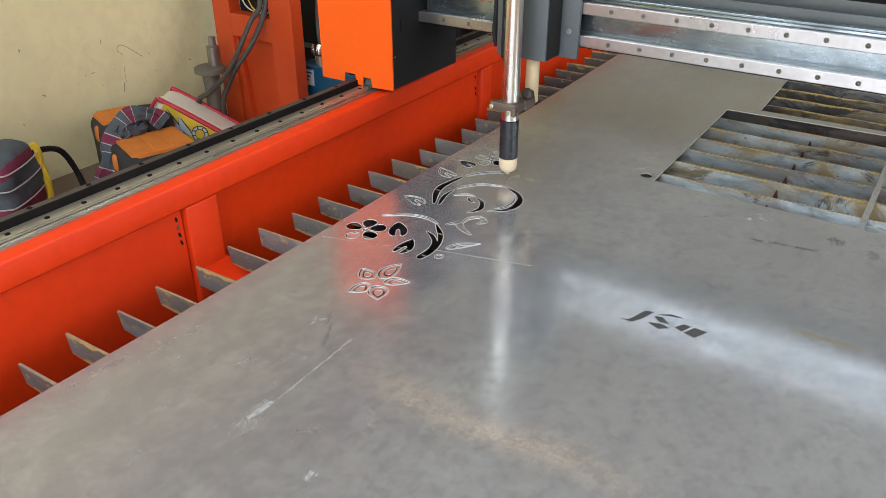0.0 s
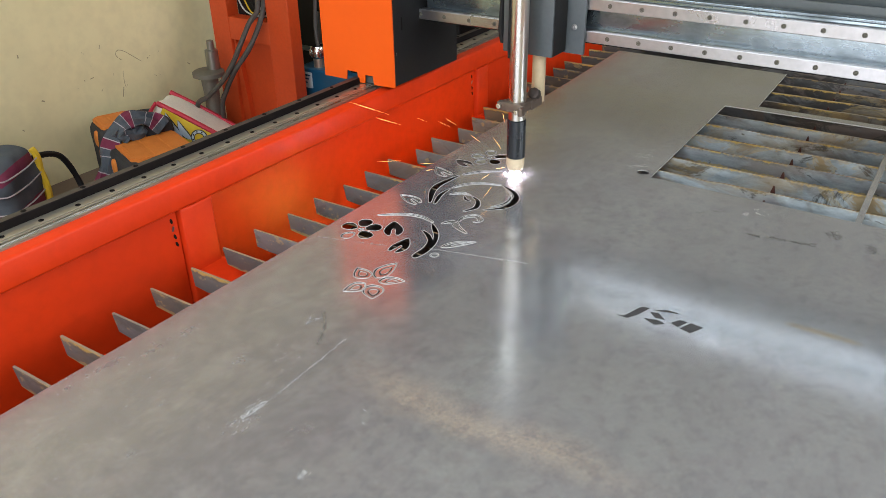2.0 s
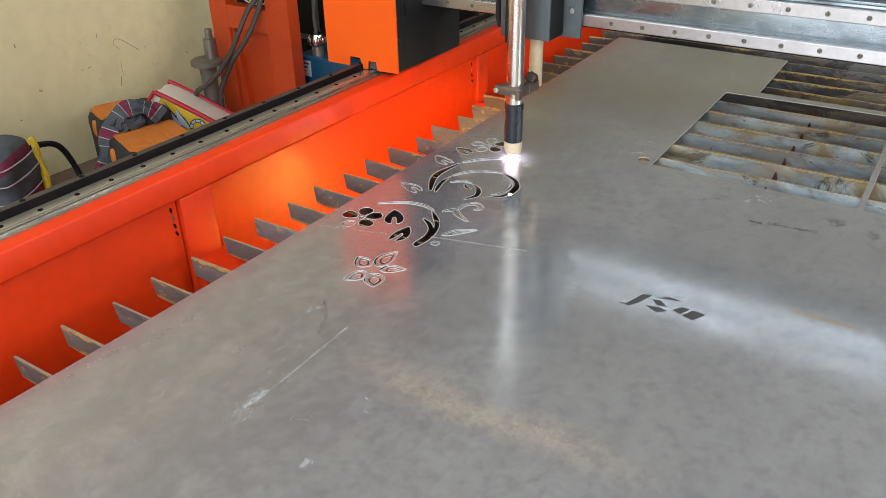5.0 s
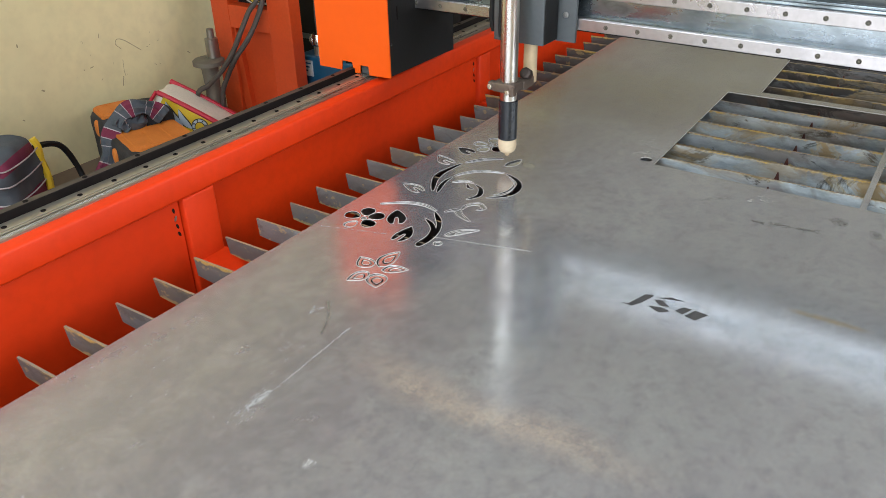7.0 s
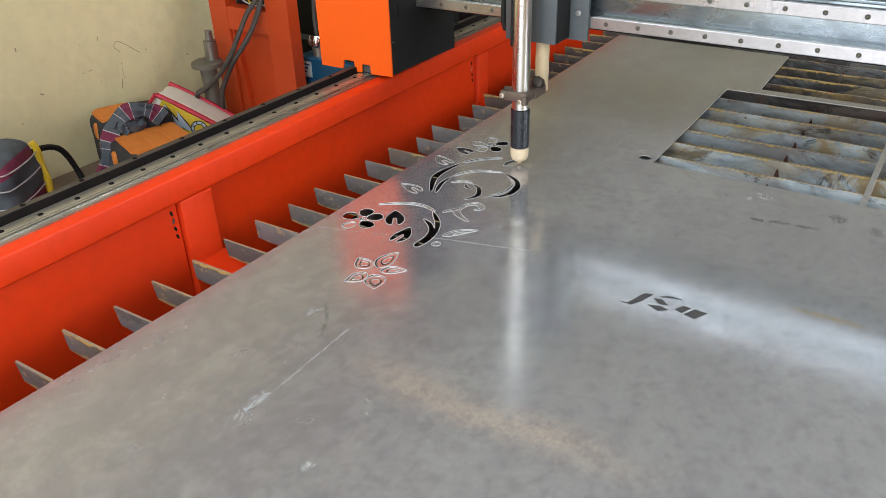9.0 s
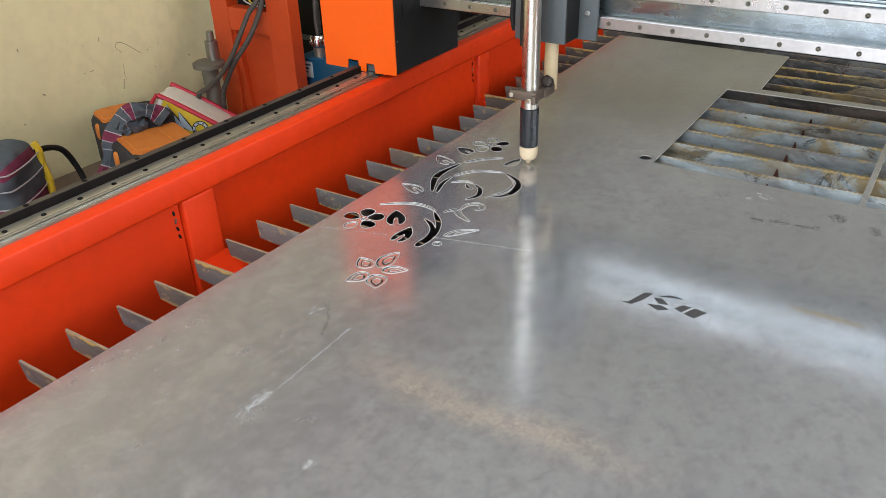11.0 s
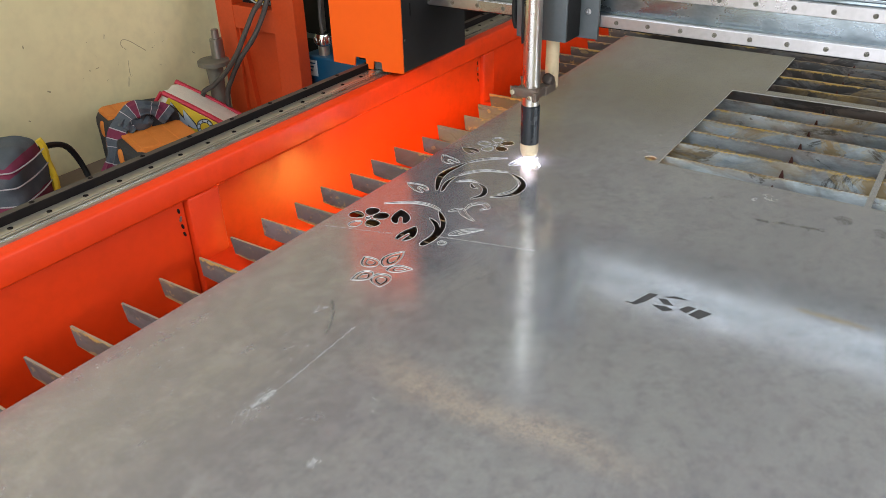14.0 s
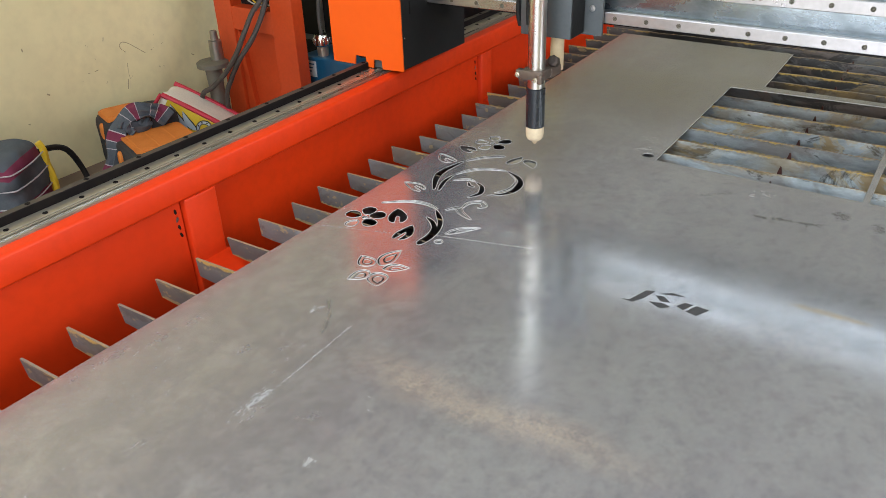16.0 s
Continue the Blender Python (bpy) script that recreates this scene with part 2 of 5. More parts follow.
M_GREY_LIGHT = surface("bare_beam_underside", (0.42, 0.43, 0.44), (0.30, 0.31, 0.32), 0.45, 0.5, 6, 80, 0.6, 0.05)
M_SLAT = slat_steel("scaled_slat_steel", (0.66, 0.75, 0.82), (0.29, 0.34, 0.385), 0.55)
M_SLAT_DARK = slat_steel("dark_slat_steel", (0.20, 0.205, 0.21), (0.11, 0.11, 0.115), 0.47)
M_TOP = surface("burnt_slat_edge", (0.50, 0.33, 0.14), (0.20, 0.185, 0.17), 0.6, 0.3, 14, 90, 0.95, 0.5, edge=(0.42, 0.6), random_tint=0.7)
M_TUBE = surface("brushed_torch_tube", (0.66, 0.64, 0.60), (0.5, 0.48, 0.45), 0.30, 1.0, 8, 100, 0.5, 0.05, (1, 1, 0.2))
M_SLEEVE = surface("black_torch_sleeve", (0.02, 0.024, 0.03), (0.035, 0.04, 0.045), 0.28, 0, 8, 90, 0.5, 0.02)
M_CERAMIC = surface("cream_ceramic", (0.72, 0.60, 0.42), (0.60, 0.46, 0.30), 0.45, 0, 30, 120, 0.6, 0.05)
M_CLAMP = surface("brown_clamp_steel", (0.16, 0.125, 0.105), (0.25, 0.19, 0.15), 0.5, 0.6, 20, 120, 0.6, 0.1)
M_ROD = surface("beige_rod", (0.62, 0.50, 0.33), (0.52, 0.42, 0.28), 0.42, 0, 15, 90, 0.5, 0.03)
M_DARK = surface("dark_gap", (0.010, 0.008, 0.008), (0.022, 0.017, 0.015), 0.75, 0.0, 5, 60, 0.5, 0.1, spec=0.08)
M_WALL = surface("cream_wall_paint", (0.82, 0.735, 0.435), (0.70, 0.625, 0.375), 0.75, 0, 0.9, 14, 0.6, 0.12)
M_MARK = surface("wall_scuff", (0.36, 0.30, 0.18), (0.48, 0.42, 0.27), 0.8, 0, 30, 90, 0.6, 0.1)
M_FLOOR = surface("dusty_concrete", (0.19, 0.135, 0.095), (0.12, 0.082, 0.058), 0.8, 0, 1.3, 30, 0.7, 0.3)
M_CEIL = surface("ceiling_sheet", (0.72, 0.72, 0.73), (0.64, 0.64, 0.66), 0.7, 0, 0.7, 20, 0.5, 0.1)
M_CUT = surface("cut_steel_rim", (0.70, 0.70, 0.71), (0.55, 0.55, 0.56), 0.5, 0.5, 40, 160, 0.6, 0.4)
M_KERF = surface("dark_cut_wall", (0.035, 0.033, 0.032), (0.06, 0.055, 0.05), 0.6, 0.3, 40, 160, 0.6, 0.3)
M_CAST = surface("dusty_cast_iron", (0.17, 0.162, 0.135), (0.24, 0.225, 0.185), 0.6, 0.4, 9, 90, 0.7, 0.3)
M_RACK_CAP = surface("greasy_rack_top", (0.060, 0.046, 0.042), (0.10, 0.078, 0.066), 0.5, 0.4, 9, 90, 0.7, 0.2)
M_TOOTH = surface("rusty_red_tooth", (0.075, 0.022, 0.016), (0.12, 0.03, 0.02), 0.6, 0, 20, 90, 0.6, 0.1)
M_INK = surface("etched_logo", (0.085, 0.085, 0.09), (0.12, 0.12, 0.12), 0.5, 0.3, 30, 100, 0.4, 0.02)

# ---- building helpers ----


def part(name, bm, material, parent=None, label="", smooth=False):
    me = bpy.data.meshes.new(name)
    bmesh.ops.recalc_face_normals(bm, faces=bm.faces)
    if smooth:
        for f in bm.faces:
            f.smooth = True
    bm.to_mesh(me)
    bm.free()
    mats = material if isinstance(material, (list, tuple)) else (material,)
    for m in mats:
        me.materials.append(m)
    if smooth:
        me.set_sharp_from_angle(angle=radians(35))
    ob = new(name, me)
    ob.parent = parent
    if label:
        tagged(ob, label)
    return ob


def thing(name, label, category, group="", kind="", at=(0, 0, 0)):
    ob = new(name)
    ob.location = at
    ob.empty_display_size = 0.05
    return tagged(ob, label, category, group, kind)


def box(x0, x1, y0, y1, z0, z1, bevel=0.0, seg=2, bm=None):
    bm = bm or bmesh.new()
    vs = [bm.verts.new((x, y, z)) for x in (x0, x1) for y in (y0, y1) for z in (z0, z1)]
    fs = [bm.faces.new([vs[i] for i in q]) for q in
          ((0, 1, 3, 2), (4, 6, 7, 5), (0, 4, 5, 1), (2, 3, 7, 6), (0, 2, 6, 4), (1, 5, 7, 3))]
    if bevel:
        edges = list({e for f in fs for e in f.edges})
        bmesh.ops.bevel(bm, geom=edges, offset=bevel, segments=seg, affect="EDGES", profile=0.5)
    return bm


def lathe(profile, steps=24, at=(0, 0, 0), bm=None, turn=None):
    """A solid of revolution about z from (radius, height) pairs."""
    bm = bm or bmesh.new()
    rings = []
    mt = Matrix.Translation(at) @ (turn or Matrix())
    for r, z in profile:
        rings.append([bm.verts.new(mt @ Vector((r * math.cos(a), r * math.sin(a), z)))
                      for a in (2 * math.pi * i / steps for i in range(steps))])
    for a, b in zip(rings, rings[1:]):
        for i in range(steps):
            bm.faces.new((a[i], a[(i + 1) % steps], b[(i + 1) % steps], b[i]))
    bm.faces.new(rings[0][::-1])
    bm.faces.new(rings[-1])
    return bm


def tube(points, r, sides=8, bm=None):
    """A round hose along smooth points."""
    bm = bm or bmesh.new()
    pts = [Vector(p) for p in points]
    path = []
    for i in range(len(pts) - 1):
        a, b, c, d = pts[max(i - 1, 0)], pts[i], pts[i + 1], pts[min(i + 2, len(pts) - 1)]
        for k in range(6):
            t = k / 6
            path.append(0.5 * (2 * b + (c - a) * t + (2 * a - 5 * b + 4 * c - d) * t * t + (3 * b - a - 3 * c + d) * t ** 3))
    path.append(pts[-1])
    rings = []
    for i, q in enumerate(path):
        w = (path[min(i + 1, len(path) - 1)] - path[max(i - 1, 0)]).normalized()
        u = w.cross(Vector((0.31, 0.2, 0.93))).normalized()
        v = w.cross(u)
        rings.append([bm.verts.new(q + r * (u * math.cos(a) + v * math.sin(a))) for a in (2 * math.pi * j / sides for j in range(sides))])
    for a, b in zip(rings, rings[1:]):
        for j in range(sides):
            bm.faces.new((a[j], a[(j + 1) % sides], b[(j + 1) % sides], b[j]))
    bm.faces.new(rings[0]), bm.faces.new(rings[-1])
    return bm


def prism(outline, z0, z1, bm=None):
    """An outline of (x, y) raised from z0 to z1."""
    bm = bm or bmesh.new()
    lo = [bm.verts.new((x, y, z0)) for x, y in outline]
    hi = [bm.verts.new((x, y, z1)) for x, y in outline]
    n = len(outline)
    for i in range(n):
        bm.faces.new((lo[i], lo[(i + 1) % n], hi[(i + 1) % n], hi[i]))
    bm.faces.new(lo[::-1]), bm.faces.new(hi)
    return bm


def shared(name, mesh, parent, m):
    ob = new(name, mesh)
    ob.parent = parent
    ob.matrix_basis = m
    return ob


# ---- room ----
X0, X1, Y0, Y1, HIGH = -3.11, 4.4, -5.4, 6.0, 3.7


def structure(name, bm, material, label, category):
    return tagged(part(name, bm, material), label, category, kind="structure")


structure("floor", box(X0 - 0.2, X1 + 0.2, Y0 - 4, Y1 + 0.2, -0.2, 0), M_FLOOR, "dusty brown concrete workshop floor", "floor")
SKY = (-2.3, 2.9, -4.6, -1.8)   # added roof opening, out of view
bm = box(X0 - 0.2, SKY[0], Y0 - 0.2, Y1 + 0.2, HIGH, HIGH + 0.15)
box(SKY[1], X1 + 0.2, Y0 - 0.2, Y1 + 0.2, HIGH, HIGH + 0.15, bm=bm)
box(SKY[0], SKY[1], Y0 - 0.2, SKY[2], HIGH, HIGH + 0.15, bm=bm)
box(SKY[0], SKY[1], SKY[3], Y1 + 0.2, HIGH, HIGH + 0.15, bm=bm)
structure("ceiling", bm, M_CEIL, "pale sheet workshop ceiling", "ceiling")
structure("wall_west", box(X0 - 0.2, X0, Y0 - 0.2, Y1 + 0.2, 0, HIGH), M_WALL, "stained cream plaster wall with scuffs", "wall")
structure("wall_north", box(X0, X1, Y1, Y1 + 0.2, 0, HIGH), M_CEIL, "pale grey plaster end wall", "wall")
bm = box(X0, -1.2, Y0 - 0.2, Y0, 0, HIGH)
box(3.6, X1, Y0 - 0.2, Y0, 0, HIGH, bm=bm)
box(-1.2, 3.6, Y0 - 0.2, Y0, 3.3, HIGH, bm=bm)
structure("wall_south", bm, M_WALL, "cream plaster wall with a wide open shed door", "wall")
bm = box(X1, X1 + 0.2, Y0 - 0.2, -1.0, 0, HIGH)
box(X1, X1 + 0.2, 2.6, Y1 + 0.2, 0, HIGH, bm=bm)
box(X1, X1 + 0.2, -1.0, 2.6, 0, 1.6, bm=bm)
box(X1, X1 + 0.2, -1.0, 2.6, 3.35, HIGH, bm=bm)
structure("wall_east", bm, M_WALL, "unseen cream plaster wall with an added window opening", "wall")

# ---- cutting table ----
TOP = 0.80      # upper face of the sheet
TY0, TY1 = -2.05, 2.6
table = thing("cutting_table", "orange-red plasma cutting table with steel slats", "cutting table")
XR = 1.32       # far side of the bed


def side_beam(sign, x_shift):
    """One long side: rounded box beam, web panel below it, foot rail."""
    def sx(a, b):
        return (a, b) if sign > 0 else tuple(sorted((x_shift - b, x_shift - a)))
    a, b = sx(-0.862, -0.738)
    part("side_beam", box(a, b, TY0, TY1, 0.886, 0.949, 0.008, 3), M_RED, table, smooth=True)
    a, b = sx(-0.812, -0.80)
    part("web_panel", box(a, b, TY0, TY1, 0.12, 0.886), M_RED, table)
    a, b = sx(-0.862, -0.76)
    part("foot_beam", box(a, b, TY0, TY1, 0.0, 0.12, 0.006), M_RED, table)


side_beam(1, 0)
side_beam(-1, 0.58)
for y in (TY0, TY1 - 0.012):
    part("end_panel", box(-0.80, 1.38, y, y + 0.012, 0.05, 0.76), M_RED, table)
# near-black bed tray, raised to hide the sparks parked under it
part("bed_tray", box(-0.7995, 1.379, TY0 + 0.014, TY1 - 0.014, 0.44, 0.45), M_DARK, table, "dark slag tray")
# unseen plate added so the lit web stays hidden behind the cuts
part("added_blind", box(-0.738, -0.733, -0.79, 0.35, 0.45, 0.60), M_DARK, table, "added dark plate that blocks the view of the lit web")


def post(y, wide, cover, far):
    """Folded upright flush with the beam, a slotted cover panel beside it and a foot ledge."""
    p_ = part("post", box(-0.80, -0.741, y - wide, y, 0.12, 0.8865, 0.006, 3), M_RED, table, smooth=True)
    y0, y1 = y - wide - 0.004 - cover, y - wide - 0.004      # it stands a little away from the web at its slotted end
    part("cover_panel", prism([(-0.80, y0), (far, y0), (-0.757, y1), (-0.80, y1)], 0.12, 0.8863), M_RED, table)
    for k in range(4):
        h = lathe([(0.0066, 0), (0.0066, 0.0006)], 12)
        lean = (0.12, -0.3, 0.25, 0.3)[k]
        for v in h.verts:
            v.co = Vector((-0.7565 + v.co.z, y - wide - 0.019 + 0.0012 * k + v.co.x * 0.5 - lean * v.co.y, 0.862 - 0.0195 * k + v.co.y))
        part("slot_hole", h, M_RAIL if k == 1 else M_DARK, p_)
    part("ledge", box(-0.80, -0.62, y - wide + 0.003, y + 0.004, 0.712, 0.724, 0.002), M_RED, p_)


for y, wide, cover, far in ((-0.803, 0.089, 1.08, -0.76), (0.427, 0.066, 1.14, -0.796), (1.62, 0.089, 1.08, -0.796)):
    post(y, wide, cover, far)

# rail, rack and their bolts on the left beam
part("rail_seat", box(-0.856, -0.771, TY0 + 0.01, TY1 - 0.01, 0.949, 0.953), M_SEAT, table, "bare milled steel strip")
side_rail = part("guide_rail", box(-0.828, -0.797, TY0 + 0.01, TY1 - 0.01, 0.953, 0.958, 0.0012, 1), M_RAIL_OILY, table, "oily ground steel guide rail")
part("rail_lip", box(-0.7955, -0.791, TY0 + 0.01, TY1 - 0.01, 0.953, 0.9565, 0.0008, 1), M_RAIL_OILY, side_rail)
part("rail_lip", box(-0.786, -0.783, TY0 + 0.01, TY1 - 0.01, 0.953, 0.9548), M_RAIL, side_rail)
rack = part("gear_rack", box(-0.852, -0.833, TY0 + 0.01, TY1 - 0.01, 0.953, 0.973, 0.001, 1), M_DARK, table, "dark greasy gear rack")
part("rack_cap", box(-0.851, -0.834, TY0 + 0.012, TY1 - 0.012, 0.973, 0.9738), M_RACK_CAP, rack)
bolt = lathe([(0.0054, 0), (0.0054, 0.0011), (0.0028, 0.0012), (0.0028, 0.0006)], 12)
bolt_me = part("rail_bolt", bolt, M_DARK, table)
bolt_me.matrix_basis = pose(-0.808, -1.2391, 0.958)
for k in range(-4, 46):
    if k and TY0 + 0.03 < -1.2391 + 0.08 * k < TY1 - 0.03:
        shared("rail_bolt", bolt_me.data, table, pose(-0.808, -1.2391 + 0.08 * k, 0.958))
for k in range(-2, 30):
    if TY0 + 0.03 < -1.17 + 0.13 * k < TY1 - 0.03:
        shared("rack_bolt", bolt_me.data, rack, pose(-0.8425, -1.17 + 0.13 * k, 0.9738))

# red comb bars that carry the slats
for bx in (-0.09, 0.272, 1.0):
    part("comb_bar", box(bx - 0.004, bx + 0.004, TY0 + 0.012, TY1 - 0.012, 0.60, 0.745), M_TOOTH, table)


def slat_mesh(seed):
    """A thin warped steel strip with a burnt, nibbled upper edge and a slanted end."""
    rnd = random.Random(seed)
    bm = bmesh.new()
    n = 46
    ph, amp = rnd.uniform(0, 6), rnd.uniform(0.0003, 0.0009)
    cols = []
    for i in range(n + 1):
        f = i / n
        x = -0.66 + f * 1.92
        w = amp * (math.sin(5 * x + ph) - math.sin(5 * -0.66 + ph))
        nib = 0 if i < 5 else min(0.0, rnd.gauss(-0.0006, 0.0007))
        sl = 0.006 * max(0, 1 - f * 30)
        cols.append([bm.verts.new((x + (sl if k in (0, 3) else 0), y + w, z)) for k, (y, z) in enumerate(
            ((-0.0025, -0.046 + (0.0 if i else 0.004)), (-0.0025, nib), (0.0025, nib), (0.0025, -0.046)))])
    for i in range(n):
        a, b = cols[i], cols[i + 1]
        for k in range(4):
            f = bm.faces.new((a[k], b[k], b[(k + 1) % 4], a[(k + 1) % 4]))
            f.material_index = 1 if k == 1 else 0
    bm.faces.new(cols[0]), bm.faces.new(cols[-1][::-1])
    return bm


SHEET_T = 0.003
rnd = random.Random(4)
slat_meshes = []
for s in range(6):
    ob = part("slat", slat_mesh(s), (M_SLAT, M_TOP), table)
    slat_meshes.append(ob)
ends = [0.0045, -0.009, 0.008, -0.003, 0.0025, -0.0075, -0.0125, -0.002, -0.008, 0.005, -0.0035, -0.0015, 0.0225, 0.009, 0.0335, 0.019]
used, dark_used = set(), set()
dark_meshes = [part("slat", slat_mesh(20 + s), (M_SLAT_DARK, M_TOP), table, "darker slat") for s in range(2)]
for k in range(-2, 39):
    y = -1.3527 + 0.1 * k + (0.004 + 0.0035 * (k - 13) if k > 13 else 0)
    if not TY0 + 0.03 < y < TY1 - 0.03:
        continue
    dx = ends[k] if 0 <= k < 16 else rnd.uniform(-0.012, 0.02)
    m = pose(dx, y + 0.0104, TOP - SHEET_T - 0.0002, rnd.uniform(-4, 4), 0, 1.0 + rnd.uniform(-0.1, 0.1))
    i = rnd.randrange(6)
    if y > 0.66:      # the far ones take the darker slat steel
        if i % 2 in dark_used:
            shared("slat", dark_meshes[i % 2].data, table, m)
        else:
            dark_meshes[i % 2].matrix_basis = m
        dark_used.add(i % 2)
    elif i not in used:
        used.add(i)
        slat_meshes[i].matrix_basis = m
    else:
        shared("slat", slat_meshes[i].data, table, m)
    tooth = prism([(-0.009, -0.032), (0.009, -0.032), (0.002, 0.0), (-0.001, 0.001)], -0.003, 0.003)
    for v in tooth.verts:
        v.co = Vector((0.274 + v.co.x, y + 0.0062 + v.co.z, 0.776 + v.co.y))
    part("comb_tooth", tooth, M_TOOTH, table)

# ---- the sheet and its cut ornament ----


def spline(ctrl, n=8):
    pts = [Vector(c) for c in ctrl]
    out = []
    for i in range(len(pts) - 1):
        a, b, c, d = pts[max(i - 1, 0)], pts[i], pts[i + 1], pts[min(i + 2, len(pts) - 1)]
        for k in range(n):
            t = k / n
            out.append(0.5 * (2 * b + (c - a) * t + (2 * a - 5 * b + 4 * c - d) * t * t + (3 * b - a - 3 * c + d) * t ** 3))
    out.append(pts[-1])
    return out


def swoosh(ctrl, wide, blunt=0.25, fat=0.5):
    """Closed outline of a tapering stroke along control points."""
    mid = spline(ctrl)
    left, right = [], []
    n = len(mid) - 1
    for i, q in enumerate(mid):
        d = (mid[min(i + 1, n)] - mid[max(i - 1, 0)]).normalized()
        t = i / n
        s = t / fat if t < fat else (1 - t) / (1 - fat)
        w = wide / 2 * (blunt + (1 - blunt) * math.sin(s * math.pi / 2))
        nv = Vector((-d.y, d.x)) * w
        left.append(q + nv)
        right.append(q - nv)
    return [tuple(v) for v in left + right[::-1]]


def leaf(a, b, wide, bend=0.12, n=12, cleft=0.0):
    """Closed outline of a pointed leaf from its stem a to its tip b."""
    a, b = Vector(a), Vector(b)
    d = b - a
    nv = Vector((-d.y, d.x))
    up, dn = [], []
    for i in range(n + 1):
        t = i / n
        c = a + d * t + nv * bend * math.sin(math.pi * t)
        w = wide / 2 * math.sin(math.pi * t ** 0.75) ** 0.8 if 0 < i < n else 0.0008
        k = nv.normalized() * w
        up.append(c + k)
        dn.append(c - k)
    if cleft:
        e = nv.normalized()
        finger = []
        for t, w in ((0.10, 0.16), (0.30, 0.13), (cleft, 0.12), (cleft + 0.07, 0.08), (cleft + 0.09, 0.0)):
            finger.append((a + d * t + nv * bend * math.sin(math.pi * t), e * wide * w))
        right = [q - w for q, w in finger]
        left = [q + w for q, w in finger[:-1]]
        return [tuple(v) for v in up[1:] + dn[-2:0:-1] + right + left[::-1]]
    return [tuple(v) for v in up + dn[::-1]]


def closed(ctrl, n=5):
    """A smooth closed outline through control points."""
    pts = [Vector(c) for c in ctrl]
    out, m = [], len(ctrl)
    for i in range(m):
        a, b, c, d = (pts[(i + k) % m] for k in (-1, 0, 1, 2))
        for k in range(n):
            t = k / n
            out.append(tuple(0.5 * (2 * b + (c - a) * t + (2 * a - 5 * b + 4 * c - d) * t * t + (3 * b - a - 3 * c + d) * t ** 3)))
    return out


def petal(c, q, long, wide, n=16):
    """Closed outline of a round petal at q that points away from c."""
    c, q = Vector(c), Vector(q)
    d = (q - c).normalized()
    e = Vector((-d.y, d.x))
    return [tuple(q + d * long / 2 * math.cos(a) + e * wide / 2 * math.sin(a) * (1 - 0.25 * -math.cos(a)))
            for a in (2 * math.pi * i / n for i in range(n))]


def swollen(outline, by):
    """The outline moved outwards (or inwards, by < 0)."""
    n = len(outline)
    area = sum(outline[i][0] * outline[(i + 1) % n][1] - outline[(i + 1) % n][0] * outline[i][1] for i in range(n))
    s = 1 if area > 0 else -1
    out = []
    for i in range(n):
        p0, p1, p2 = (Vector(outline[(i + k) % n]) for k in (-1, 0, 1))
        d = (p2 - p0)
        d = d.normalized() if d.length > 1e-7 else Vector((1, 0))
        out.append(tuple(p1 + Vector((d.y, -d.x)) * by * s))
    return out


FC, F2, F3 = (-0.295, -0.797), (-0.456, -0.630), (-0.424, -0.106)
fallen, standing, fresh = [], [], []
for tip, w in (((-0.353, -0.771), 0.026), ((-0.295, -0.711), 0.026), ((-0.237, -0.761), 0.020), ((-0.253, -0.848), 0.030), ((-0.319, -0.857), 0.024)):
    d = (Vector(tip) - Vector(FC)).normalized() * 0.015
    standing.append(leaf(tuple(Vector(FC) + d), tip, w * 1.4, 0.05))
for q in ((-0.468, -0.599), (-0.437, -0.607), (-0.433, -0.644), (-0.488, -0.630)):
    fallen.append(petal(F2, q, 0.038, 0.032))
standing.append(petal(F2, (-0.464, -0.666), 0.034, 0.026))
standing.append([(F2[0] + 0.006 * math.cos(a), F2[1] + 0.006 * math.sin(a)) for a in (2 * math.pi * i / 14 for i in range(14))])
fallen.append(leaf((-0.373, -0.618), (-0.415, -0.556), 0.043, 0.0, cleft=0.42))
fallen.append(leaf((-0.334, -0.682), (-0.338, -0.606), 0.036, -0.06, cleft=0.45))
standing.append(swoosh([(-0.468, -0.550), (-0.416, -0.513), (-0.372, -0.503), (-0.335, -0.513)], 0.011, 0.4))
# a forked stroke that has dropped out whole
fallen.append(closed([(-0.336, -0.516), (-0.299, -0.545), (-0.275, -0.587), (-0.267, -0.631), (-0.273, -0.669), (-0.286, -0.664), (-0.285, -0.626),
                      (-0.294, -0.595), (-0.311, -0.576), (-0.334, -0.558), (-0.309, -0.565), (-0.288, -0.583), (-0.300, -0.562), (-0.322, -0.536)]))
standing.append(leaf((-0.417, -0.450), (-0.489, -0.429), 0.034, -0.05, cleft=0.42))
fallen.append(swoosh([(-0.402, -0.428), (-0.434, -0.368), (-0.441, -0.322), (-0.428, -0.253)], 0.017, 0.25))
standing.append(swoosh([(-0.423, -0.242), (-0.393, -0.202), (-0.350, -0.169)], 0.012, 0.6))
fallen.append(swoosh([(-0.388, -0.428), (-0.404, -0.378), (-0.404, -0.335)], 0.010, 0.2, 0.35))
standing.append(swoosh([(-0.401, -0.326), (-0.388, -0.298), (-0.358, -0.267), (-0.304, -0.248)], 0.012, 0.4))
fallen.append(swoosh([(-0.296, -0.249), (-0.254, -0.272), (-0.230, -0.312), (-0.234, -0.358), (-0.270, -0.394)], 0.017, 0.12, 0.45))
standing.append(swoosh([(-0.280, -0.262), (-0.249, -0.290), (-0.2435, -0.335), (-0.262, -0.372)], 0.006, 0.2))
standing.append(swoosh([(-0.386, -0.361), (-0.361, -0.340), (-0.338, -0.341)], 0.010, 0.3))
